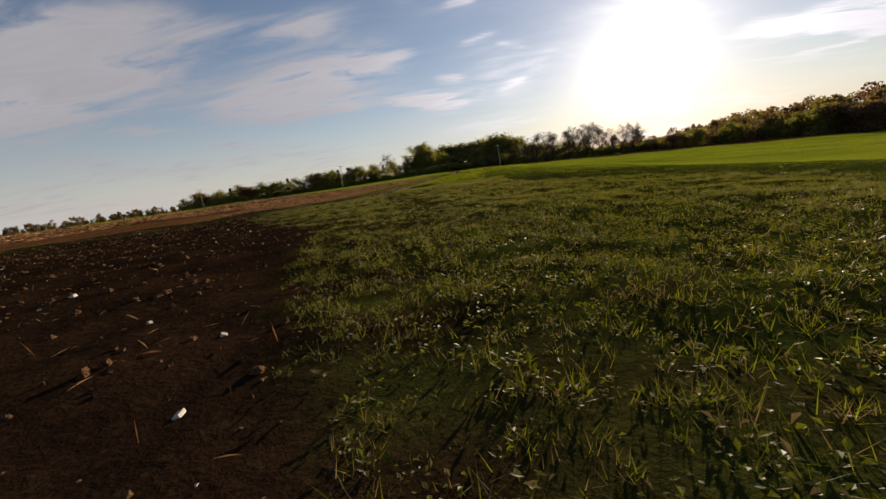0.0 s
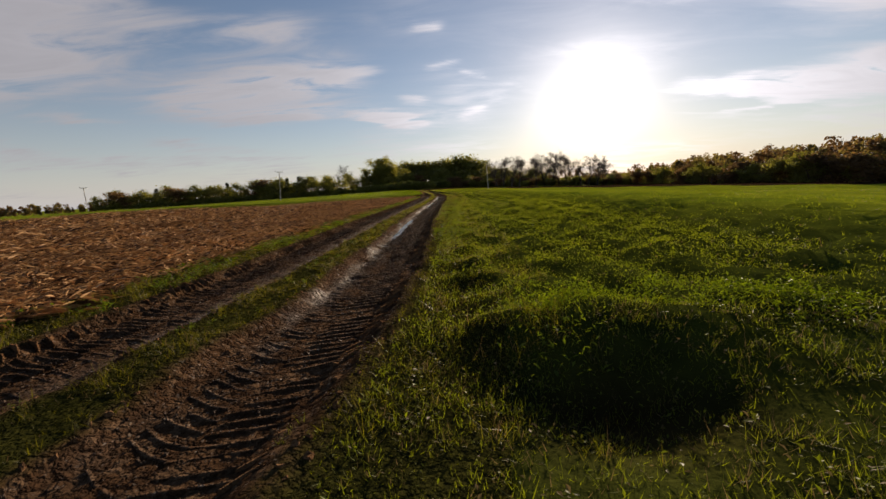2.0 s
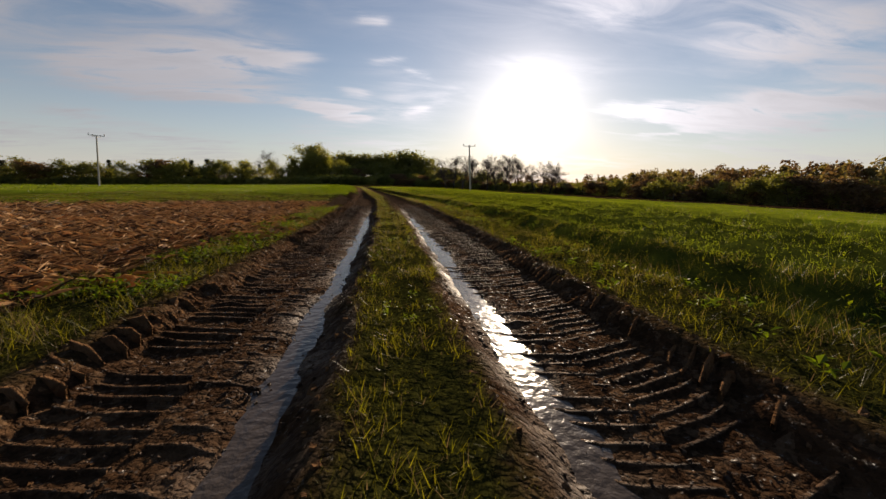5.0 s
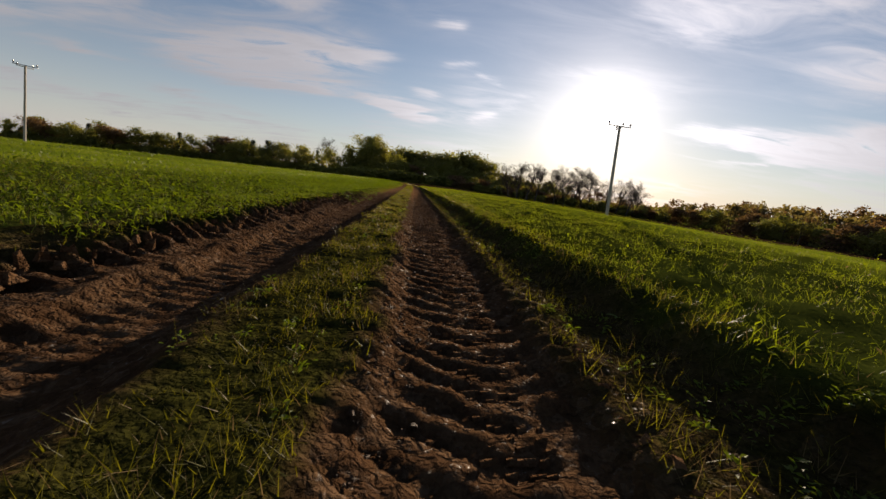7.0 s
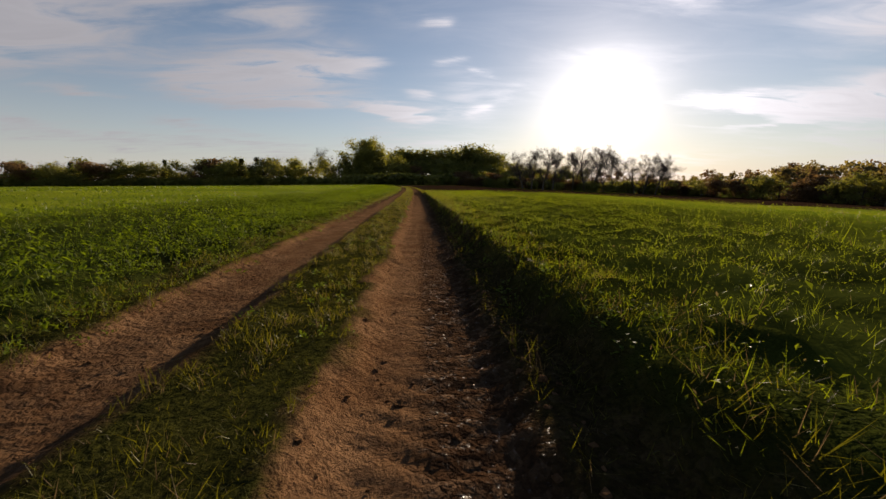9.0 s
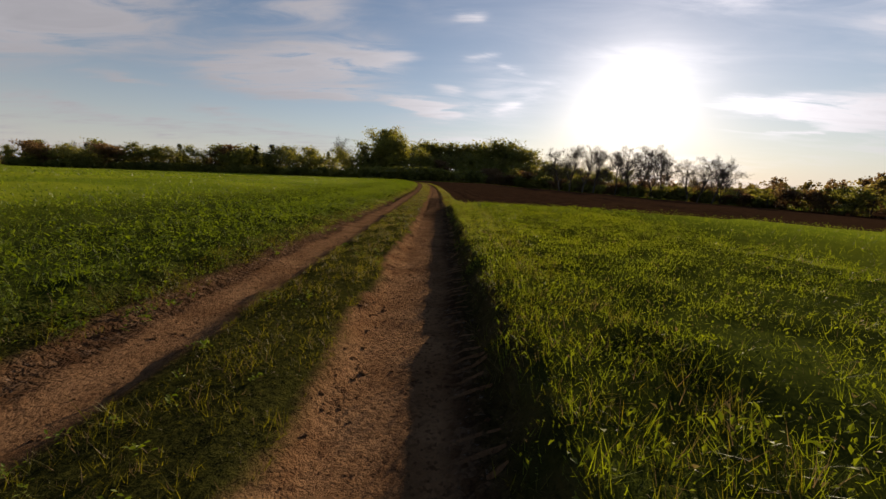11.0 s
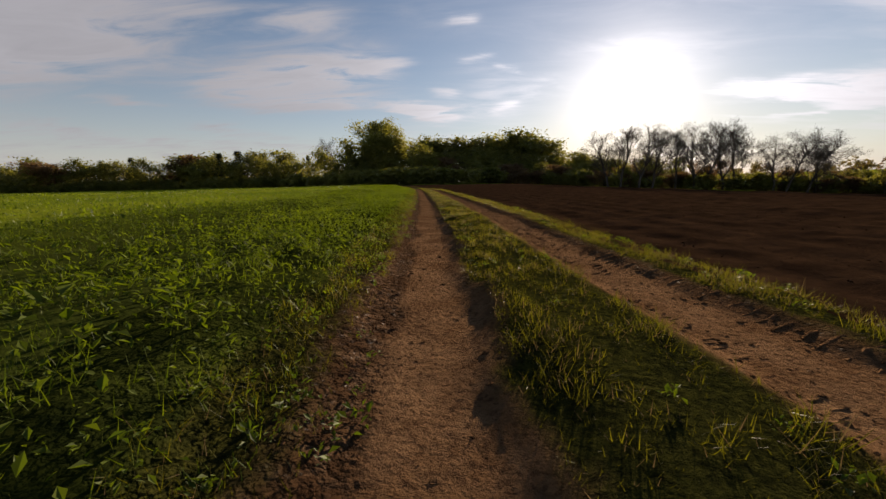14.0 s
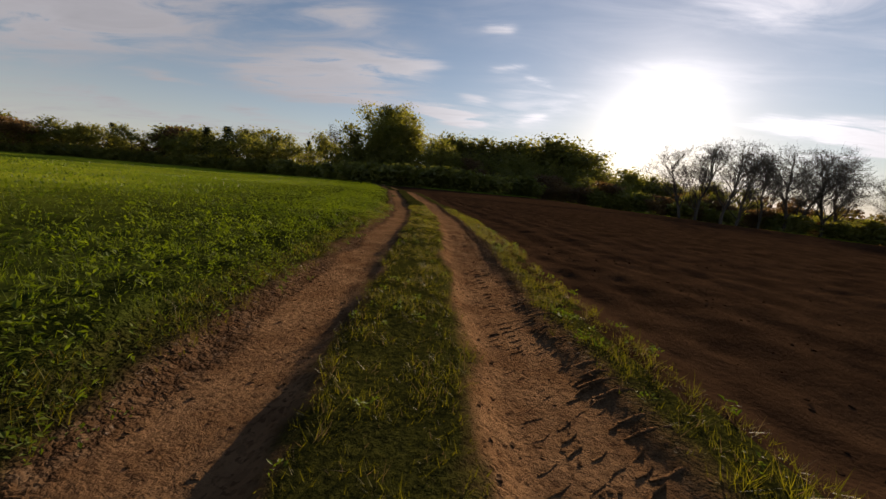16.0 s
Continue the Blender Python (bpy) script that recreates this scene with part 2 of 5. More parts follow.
def track_material():
    m, t, p, out = material("rutted_earth")
    co = object_coords(t)
    wet, grassy = attribute(t, "wet"), attribute(t, "green")
    mid, fine, grain = noise_node(t, co, 2.2, 5.0, 0.6), noise_node(t, co, 24.0, 6.0, 0.65), noise_node(t, co, 110.0, 3.0, 0.6)
    bent = vmath(t, "ADD", co, vmath(t, "MULTIPLY", noise_colour(t, co, 16.0), (0.05, 0.05, 0.05)))
    near_cell, tone = cells(t, bent, 17.0)
    small_cell, small_tone = cells(t, bent, 48.0)
    damp = fmath(t, "MINIMUM", wet, 1.0)
    lumpy = fmath(t, "SUBTRACT", fmath(t, "MULTIPLY", small_cell, -0.45), fmath(t, "MULTIPLY", near_cell, 1.0))
    churned = fmath(t, "ADD", fmath(t, "MULTIPLY", noise_node(t, co, 9.0, 4.0, 0.55), damp), fmath(t, "MULTIPLY", lumpy, fmath(t, "ADD", fmath(t, "MULTIPLY", damp, 0.75), 0.12)))
    dry = mixc(t, ramp(t, mid, 0.3, 0.7), (0.132, 0.068, 0.032), (0.220, 0.124, 0.063))
    dry = mixc(t, fmath(t, "MULTIPLY", ramp(t, fine, 0.51, 0.64), 0.6), dry, (0.080, 0.040, 0.019))
    mud = mixc(t, ramp(t, mid, 0.3, 0.7), (0.034, 0.018, 0.010), (0.070, 0.039, 0.021))
    mud = mixc(t, fmath(t, "MULTIPLY", ramp(t, fine, 0.5, 0.7), 0.4), mud, (0.100, 0.054, 0.029))
    mud = mixc(t, fmath(t, "MULTIPLY", ramp(t, tone, 0.45, 0.97), 0.5), mud, (0.150, 0.094, 0.056))
    mud = mixc(t, fmath(t, "MULTIPLY", ramp(t, small_tone, 0.5, 0.1), 0.5), mud, (0.022, 0.012, 0.007))
    dry = mixc(t, fmath(t, "MULTIPLY", ramp(t, tone, 0.72, 0.95), 0.45), dry, (0.105, 0.058, 0.030))
    dry = mixc(t, fmath(t, "MULTIPLY", ramp(t, small_tone, 0.80, 0.98), 0.7), dry, (0.060, 0.032, 0.017))
    col = mixc(t, damp, dry, mud)
    turf = mixc(t, ramp(t, fine, 0.35, 0.65), (0.015, 0.016, 0.005), (0.042, 0.041, 0.009))
    # same floor colour with the plants' shade in it, at the track's edges
    shaded_ground = mixc(t, ramp(t, noise_node(t, co, 1.3, 5.0, 0.6), 0.3, 0.7), SHADED_FLOOR[0], SHADED_FLOOR[1])
    turf = mixc(t, attribute(t, "sown"), turf, shaded_ground)
    col = mixc(t, grassy, col, turf)
    link(t, col, p.inputs["Base Color"])
    slick = fmath(t, "SUBTRACT", wet, 1.0, clamp=True)
    sheen = fmath(t, "MULTIPLY", ramp(t, fmath(t, "ADD", wet, fmath(t, "MULTIPLY", tone, 0.5)), 0.86, 1.3), ramp(t, noise_node(t, co, 30.0, 5.0, 0.7), 0.57, 0.73))
    sheen = fmath(t, "MAXIMUM", sheen, slick)
    rough = fmath(t, "SUBTRACT", 0.9, fmath(t, "MULTIPLY", sheen, 0.68))
    link(t, fmath(t, "MAXIMUM", rough, fmath(t, "MULTIPLY", grassy, 0.9)), p.inputs["Roughness"])
    link(t, fmath(t, "MULTIPLY", fmath(t, "MULTIPLY", sheen, 0.5), fmath(t, "SUBTRACT", 1.0, fmath(t, "MULTIPLY", grassy, 1.6), clamp=True)), p.inputs["Specular IOR Level"])
    bump(t, fmath(t, "ADD", fmath(t, "ADD", fine, fmath(t, "MULTIPLY", grain, 0.35)), fmath(t, "ADD", fmath(t, "MULTIPLY", mid, 0.6), fmath(t, "MULTIPLY", churned, 1.8))), 1.0, 0.034, p)
    return m


def plain(name, a, b, scale=6.0, rough=0.8, stretch=None, relief=0.01, metal=0.0):
    m, t, p, out = material(name)
    co = object_coords(t)
    if stretch:
        mp = t.nodes.new("ShaderNodeMapping")
        mp.inputs["Scale"].default_value = stretch
        link(t, co, mp.inputs["Vector"])
        co = mp.outputs[0]
    n1, n2 = noise_node(t, co, scale, 5.0, 0.6), noise_node(t, co, scale * 7, 4.0, 0.6)
    f = fmath(t, "ADD", fmath(t, "MULTIPLY", n1, 0.6), fmath(t, "MULTIPLY", n2, 0.4))
    link(t, mixc(t, ramp(t, f, 0.32, 0.68), a, b), p.inputs["Base Color"])
    p.inputs["Roughness"].default_value, p.inputs["Metallic"].default_value = rough, metal
    p.inputs["Specular IOR Level"].default_value = 0.5 if rough < 0.85 else 0.0
    if relief:
        bump(t, f, 0.7, relief, p)
    return m


def water_material():
    m, t, p, out = material("muddy_water")
    co = object_coords(t)
    link(t, mixc(t, noise_node(t, co, 3.0), (0.045, 0.033, 0.024), (0.075, 0.056, 0.040)), p.inputs["Base Color"])
    p.inputs["Roughness"].default_value, p.inputs["IOR"].default_value = 0.16, 1.33
    bump(t, noise_node(t, co, 20.0, 4.0), 0.6, 0.014, p)
    return m


M_GROUND, M_TRACK, M_WATER = ground_material(), track_material(), water_material()
M_GRASS = leafy("grass_blade", (0.038, 0.041, 0.008), (0.112, 0.102, 0.016), 0.5, 0.5, (0.120, 0.080, 0.032), 0.20)
M_CROP = leafy("crop_leaf", (0.034, 0.054, 0.008), (0.125, 0.155, 0.015), 0.45, 0.55, glow=(1.75, 1.8, 0.3))
M_FIELD = leafy("green_field_leaf", (0.062, 0.080, 0.010), (0.140, 0.160, 0.015), 0.50, 0.55, (0.13, 0.095, 0.030), 0.06, glow=(1.75, 1.75, 0.32))
M_WORN = leafy("worn_grass_blade", (0.040, 0.049, 0.009), (0.130, 0.142, 0.018), 0.45, 0.55, (0.135, 0.095, 0.036), 0.30, glow=(1.6, 1.55, 0.35))
M_STRAW = leafy("straw", (0.15, 0.072, 0.030), (0.54, 0.32, 0.145), 0.35, 0.6, (0.055, 0.028, 0.016), 0.30, glow=(1.1, 1.0, 0.8))
M_LEAVES = leafy("tree_leaf", (0.100, 0.104, 0.032), (0.220, 0.208, 0.060), 0.5, 0.6, None, 0.0, True, (1.5, 1.45, 0.5))
M_LEAVES_FAR = leafy("wood_leaf", (0.085, 0.070, 0.032), (0.180, 0.142, 0.062), 0.55, 0.6, None, 0.0, False, (1.35, 1.25, 0.6))
M_NEEDLES = leafy("conifer_needle", (0.020, 0.030, 0.012), (0.040, 0.052, 0.018), 0.25, 0.7, None, 0.0, True)
M_RUSSET = leafy("russet_leaf", (0.095, 0.058, 0.033), (0.190, 0.118, 0.058), 0.45, 0.7, None, 0.0, True, (1.3, 1.2, 0.7))
M_BARK = plain("bark", (0.045, 0.036, 0.028), (0.12, 0.10, 0.08), 3.0, 0.9, (4, 4, 0.7), 0.02)
M_CLOD = plain("turned_clod", (0.020, 0.011, 0.007), (0.050, 0.028, 0.016), 6.0, 0.95, None, 0.03)
M_STONE = plain("flint", (0.22, 0.19, 0.16), (0.50, 0.46, 0.40), 8.0, 0.7, None, 0.01)
M_POLE = plain("weathered_pole_wood", (0.26, 0.235, 0.21), (0.44, 0.40, 0.36), 2.5, 0.85, (9, 9, 0.6), 0.01)
M_STEEL = plain("galvanised_steel", (0.26, 0.27, 0.28), (0.40, 0.41, 0.42), 8.0, 0.5, None, 0.002, 0.8)
M_PORCELAIN = plain("brown_porcelain", (0.07, 0.035, 0.022), (0.11, 0.06, 0.035), 10.0, 0.25, None, 0.0)
M_PLASTER = plain("white_plaster", (0.62, 0.60, 0.56), (0.78, 0.77, 0.74), 1.5, 0.9, None, 0.004)
M_ROOF = plain("grey_roof", (0.16, 0.15, 0.15), (0.28, 0.27, 0.26), 2.0, 0.8, (1, 6, 1), 0.02)
M_PANE = plain("dark_pane", (0.03, 0.035, 0.04), (0.05, 0.055, 0.06), 2.0, 0.1, None, 0.0)

# ---------------------------------------------------------------- mesh helpers


def mesh_from(name, verts, faces, mat, smooth=False, attrs=None):
    """A mesh from arrays: verts (n, 3), faces (m, 3 or 4)."""
    me = bpy.data.meshes.new(name)
    verts, faces = np.asarray(verts, np.float32), np.asarray(faces, np.int32)
    k = faces.shape[1]
    me.vertices.add(len(verts))
    me.vertices.foreach_set("co", verts.ravel())
    me.loops.add(faces.size)
    me.loops.foreach_set("vertex_index", faces.ravel())
    me.polygons.add(len(faces))
    me.polygons.foreach_set("loop_start", np.arange(0, faces.size, k, dtype=np.int32))
    me.update(calc_edges=True)
    me.polygons.foreach_set("use_smooth", np.full(len(faces), smooth))
    for key, values in (attrs or {}).items():
        me.attributes.new(key, "FLOAT", "POINT").data.foreach_set("value", np.asarray(values, np.float32))
    me.materials.append(mat)
    return me


def part(name, bm, mat, parent, label=""):
    """Links a bmesh, or a mesh, as one part under a thing."""
    if isinstance(bm, bmesh.types.BMesh):
        me = bpy.data.meshes.new(name)
        bm.to_mesh(me)
        bm.free()
        me.materials.append(mat)
    else:
        me = bm
    ob = new(name, me)
    ob.parent = parent
    return tagged(ob, label) if label else ob


def field_noise(x, y, size, seed=0):
    """Smooth noise over the plan, about -1 to 1."""
    r = np.random.RandomState(seed)
    z = 0.0
    for k in range(5):
        a, f = r.uniform(0, 6.28), r.uniform(0.6, 1.5) / size * 6.28
        z = z + np.sin((x * math.cos(a) + y * math.sin(a)) * f + r.uniform(0, 6.28) + 1.3 * np.sin((x * math.sin(a) - y * math.cos(a)) * f * 0.7 + k))
    return z / 3.2


def step(a, b, v):
    q = np.clip((v - a) / (b - a), 0, 1)
    return q * q * (3 - 2 * q)


# ---------------------------------------------------------------- plan of the track and the fields
LINE = [(-70, 2), (-40, 10), (-20, 15.5), (-10, 18.2), (-5.2, 20.2), (-2.6, 22.7), (-1.2, 25.5), (-0.45, 29), (-0.25, 34), (-0.15, 40), (0.3, 50),
        (0.82, 60), (1.15, 70), (1.22, 80), (0.85, 90), (0.31, 100), (-0.25, 110), (-0.77, 120), (-1.28, 130), (-1.83, 140), (-2.42, 150), (-3.08, 160),
        (-3.86, 170), (-4.74, 180), (-5.7, 190), (-6.81, 200), (-8.05, 210), (-9.42, 220), (-10.8, 230), (-12.6, 237.5), (-15.9, 250), (-20.6, 267), (-28.3, 289), (-35.5, 307), (-43, 322)]


def smooth_line(points, gap):
    p = np.array(points, float)
    s = np.r_[0, np.cumsum(np.hypot(*np.diff(p, axis=0).T))]
    q = np.arange(0, s[-1], gap)
    out = np.stack([np.interp(q, s, p[:, 0]), np.interp(q, s, p[:, 1])], 1)
    k = int(6 / gap) | 1
    win = np.hanning(k + 2)[1:-1]
    win /= win.sum()
    pad = np.pad(out, ((k // 2, k // 2), (0, 0)), mode="reflect", reflect_type="odd")
    return np.stack([np.convolve(pad[:, c], win, "valid") for c in (0, 1)], 1)


CENTRE = smooth_line(LINE, 0.25)
TANGENT = np.gradient(CENTRE, axis=0)
TANGENT /= np.hypot(*TANGENT.T)[:, None]
NORMAL = np.stack([TANGENT[:, 1], -TANGENT[:, 0]], 1)         # to the right
ALONG = np.arange(len(CENTRE)) * 0.25


def lateral(x, y):
    """Index of the nearest point of the track's centre and the signed distance to its right."""
    x, y = np.asarray(x, float).ravel(), np.asarray(y, float).ravel()
    near, off = np.zeros(len(x), int), np.zeros(len(x))
    coarse = CENTRE[::8]
    for a in range(0, len(x), 20000):
        sl = slice(a, a + 20000)
        d2 = (x[sl, None] - coarse[None, :, 0]) ** 2 + (y[sl, None] - coarse[None, :, 1]) ** 2
        base = np.argmin(d2, 1) * 8
        cand = np.clip(base[:, None] + np.arange(-5, 6)[None], 0, len(CENTRE) - 1)
        d2 = (x[sl, None] - CENTRE[cand, 0]) ** 2 + (y[sl, None] - CENTRE[cand, 1]) ** 2
        k = np.argmin(d2, 1)
        i = cand[np.arange(len(k)), k]
        near[sl] = i
        dx, dy = x[sl] - CENTRE[i, 0], y[sl] - CENTRE[i, 1]
        side = dx * NORMAL[i, 0] + dy * NORMAL[i, 1]
        off[sl] = np.where(np.hypot(dx, dy) < 12, side, np.sign(side) * np.hypot(dx, dy))
    return near, off


STUBBLE_END = 80.5                                       # a grassy headland lies between stubble and crop
CORNER_LEFT, CORNER_RIGHT = 89.6, 151.0                 # where the stubble and the green field on the right end


def terrain(x, y):
    """Height of the land without the track, with the closed canopy of the crops."""
    fall = 0.058 - 0.018 * step(90, 170, y)
    right = np.maximum(x - 3.2, 0)
    z = -fall * right * step(0, 25, right) * (1 - step(150, 320, right) * 0.9)
    z = z + 24 * step(175, 420, right) * (0.75 - 0.35 * step(150, 330, y))
    z = z - 1.0 * step(22, 120, -x) * step(105, 180, y)
    z = z - 2.2 * step(110, 300, -x) * step(100, 190, y)
    z = z + (0.030 * field_noise(x, y, 1.9, 5) + 0.016 * field_noise(x, y, 0.8, 6)) * step(25, 18, y) * step(40, 20, np.abs(x))
    z = z + 0.045 * np.maximum(field_noise(x, y, 1.3, 7), -0.3) * step(29, 24, y) * step(3.6, 5.2, x + 0.25 * (y - 15)) * step(30, 18, x)
    z = z - 0.26 * np.exp(-((x - 2.75) / 0.60) ** 2 - ((y - 27.95) / 0.42) ** 2) + 0.17 * np.exp(-((x - 2.95) / 0.95) ** 2 - ((y - 28.95) / 0.34) ** 2)
    z = z + 0.05 * field_noise(x, y, 7.0, 3) * step(2.5, 5, np.abs(x)) + 0.22 * field_noise(x, y, 38.0, 4) * step(4, 25, np.abs(x))
    return z


def edge_soil(x, y):
    """Positive inside the bare ground left of the first grass."""
    line_x = np.interp(y, [-20, 0.9, 4.3, 8, 11.8, 15.4, 20.4], [20, 6.9, 4.8, 3.6, 0.1, -2.8, -5.2])
    return line_x - x


def worn_path(x, y):
    """How far feet and wheels wore the first grass down to the soil."""
    middle = np.interp(y, [-3, 6, 12, 14.3, 15.7, 17.7, 22, 26], [7.6, 6.3, 5.3, 4.86, 4.06, 3.28, 2.16, 1.0])
    return np.exp(-((x - middle + 0.3 * field_noise(x, y, 1.8, 86)) / 0.55) ** 2) * step(2, 10, y)


def zones(x, y, u):
    """Weights of green crop, straw stubble and turned earth over the plan, and of the grass verge."""
    wob = 0.18 * field_noise(x, y, 1.6, 8) + 0.12 * field_noise(x, y, 0.5, 9)
    north = step(STUBBLE_END - 0.6, STUBBLE_END + 0.6, y + wob * 3)
    soil = step(-0.3, 0.5, edge_soil(x, y) + wob) * step(21.5, 20.5, y)
    straw = step(2.3, 2.9, -u + wob) * (1 - north)
    straw = straw * step(16, 19, y + wob)
    turned = step(1.95, 2.25, u + wob * 0.5) * step(CORNER_RIGHT - 0.5, CORNER_RIGHT + 0.5, y + 0.06 * x + wob * 2)
    turned = turned * step(2.5, -2.5, y - 312 - np.clip(x + 22, -10, 34) + wob * 4)
    soil = np.clip(soil - straw, 0, 1)
    return soil, straw, turned


def bed(i, u):
    """Rut profile of the track: height, wetness (with a strip of painted shade) and turf, by the place along it and the
    distance from its centre.
    """
    y = CENTRE[i, 1]
    cx, cy = CENTRE[i, 0] + u * NORMAL[i, 0], CENTRE[i, 1] + u * NORMAL[i, 1]
    deep = 0.035 + 0.035 * step(20, 30, y) * step(100, 84, y) + 0.02 * step(84, 95, y) * step(140, 115, y)
    wide = 0.49 + 0.12 * step(22, 30, y) * step(90, 80, y) - 0.08 * step(100, 130, y)
    wob = 0.07 * field_noise(cx, cy, 2.2, 11) + 0.045 * field_noise(cx, cy, 0.6, 12) + 0.025 * field_noise(cx, cy, 0.22, 14)
    z, bare = np.zeros_like(u), np.zeros_like(u)
    for side in (-1, 1):
        c = side * 0.925 + (0.10 * step(20, 30, y) * step(90, 80, y) if side > 0 else -0.04)
        d = np.abs(u - c) + wob
        shape = step(wide + 0.06, wide - 0.16, d)
        z -= deep * shape
        # earth pressed up beside the ruts
        z += 0.35 * deep * np.exp(-((d - wide - 0.10) / 0.10) ** 2)
        for at, w in (((0.68, 0.13),) if side > 0 else ((-0.54, 0.13),)):
            z -= 0.040 * np.exp(-((u - at + 0.3 * wob) / w) ** 2) * step(28, 34, y) * step(80, 72, y) * np.clip(0.7 + 0.6 * field_noise(cx, cy, 9.0, 13), 0, 1)
        bare = np.maximum(bare, step(wide + 0.14 + 0.10 * (side * u > 1) * step(116, 132, y), wide - 0.02, d))
    z += (0.035 + 0.03 * step(115, 135, y) + 0.02 * field_noise(cx, cy, 1.7, 16)) * step(0.62, 0.28, np.abs(u - 0.02) + wob) * step(24, 32, y)
    trough = step(85, 89.5, y) * step(112, 98, y)
    z -= 0.10 * trough * step(-2.15, -1.95, u + wob) * step(-0.55, -0.85, u)
    bare = np.maximum(bare, trough * step(-2.2, -2.0, u + wob) * step(-0.5, -0.8, u))
    # mud spread on the outer sides where heavy tyres passed
    smear = step(84, 80, y) * step(22, 30, y) * step(1.9, 1.6, np.abs(u + 0.0)) * step(1.1, 1.3, np.abs(u))
    bare = np.maximum(bare, smear * 0.8)
    corner = step(74, 79, y) * step(93, 88, y) * step(-3.6, -2.4, u + wob * 3) * step(-0.2, -0.6, u)
    bare = np.maximum(bare, corner * 0.9)
    corner_r = step(70, 76, y) * step(88, 82, y) * step(2.0, 1.6, u) * step(-0.05, 0.3, u)
    bare = np.maximum(bare, corner_r * 0.85)
    # the crop edge's shadow on the verge, painted as bare dark mud
    shade_strip = step(84, 90, y) * step(152.5, 150, y) * step(1.15, 1.32, u + 0.6 * wob) * step(0.25, 0.0, u - crop_edge(y))
    bare = np.maximum(bare, shade_strip * np.clip(0.55 + 0.5 * field_noise(cx, cy, 0.7, 18), 0.1, 0.9))
    torn = step(116, 132, y) * np.maximum(step(-1.10, -1.20, u + wob), 0.7 * step(1.20, 1.32, u + wob) * step(1.7, 1.5, u))
    crumbly = step(118, 134, y) * np.clip(0.9 * field_noise(cx, cy, 0.55, 98) + 0.5 * field_noise(cx, cy, 0.2, 99) - 0.05, 0, 0.75) * step(0.24, 0.40, np.abs(np.abs(u) - 0.92) + wob)
    late = 12 * step(0.80, 0.98, u) + 5 * step(0.0, -0.3, u)
    # the painted shadow darkens through wet, along with the real damp
    wet = np.maximum(step(10, 17, y) * step(116, 99, y - late), np.maximum(shade_strip, np.maximum(0.85 * torn, crumbly)))
    # water shines in the middle of the wet ruts
    shine = np.maximum(np.exp(-((u - 0.64 + wob) / 0.11) ** 2), np.exp(-((u + 0.56 + wob) / 0.15) ** 2)) * step(27, 31, y) * step(82, 74, y)
    wet = wet * (1 - 0.16 * step(75, 79, y) * step(99, 93, y) * (np.abs(u) < 1.6))
    wet = np.maximum(wet, 0.5 * step(143, 147, y) * step(161, 155, y) * step(0.2, 0.5, u))
    wet = wet + (0.42 * shine * np.clip(0.55 + 0.9 * field_noise(cx, cy, 0.9, 17), 0.0, 1))
    return z, bare, wet


def crop_edge(y):
    """Distance from the track's centre at which the green field on the right begins."""
    return np.interp(y, [30, 36, 41, 46, 50, 62, 72, 80, 85, 89, 96, 108, 122, 136, 151], [1.95, 2.1, 2.35, 2.5, 2.85, 3.1, 3.1, 2.9, 2.4, 2.15, 1.95, 1.9, 1.65, 1.5, 1.48])


def crop_start(x):
    """Where the crop on the left begins: its edge runs off aslant from the track."""
    return CORNER_LEFT + 0.6 * np.clip(-x - 2.4, 0, 16) + 0.1 * np.clip(-x - 18.4, 0, 150)


def canopy(x, y, u):
    """How far the matted crop stands above the soil."""
    wob = 0.06 * field_noise(x, y, 0.9, 91) + 0.03 * field_noise(x, y, 0.4, 92)
    e = crop_edge(y)
    right = (0.19 + 0.07 * step(80, 92, y)) * step(e - 0.05, e + 0.22, u + wob) * step(30, 48, y) * step(CORNER_RIGHT + 0.1, CORNER_RIGHT - 2.2, y + wob * 5)
    left = (0.10 + 0.03 * field_noise(x, y, 2.6, 94) + 0.03 * field_noise(x, y, 0.8, 95)) * step(1.62, 1.95, -u + wob) * step(-0.3, 1.0, y + wob - crop_start(x))
    tussocks = 0.11 * np.maximum(field_noise(x, y, 1.25, 96) + 0.4 * field_noise(x, y, 0.6, 97), -0.5) * step(e + 0.1, e + 0.7, u + wob) * step(27, 31, y) * (1 - 0.35 * step(66, 80, y) - 0.25 * step(118, 132, y)) * step(150, 142, y) * step(40, 15, u)
    return right + left + tussocks + 0.015 * (right + left > 0.05) * field_noise(x, y, 2.8, 93)


def ground_height(x, y):
    """Height at which plants and stones stand."""
    i, u = lateral(x, y)
    z = terrain(np.asarray(x, float), np.asarray(y, float)) + canopy(np.asarray(x, float), np.asarray(y, float), u)
    b, bare, _ = bed(i, u)
    inside = np.abs(u) < 3.0
    z = z - 0.16 * step(1.9, 2.6, u) * (CENTRE[i, 1] > CORNER_RIGHT - 0.3)
    return np.where(inside, z + b, z), i, u, bare * inside


# ---------------------------------------------------------------- the land


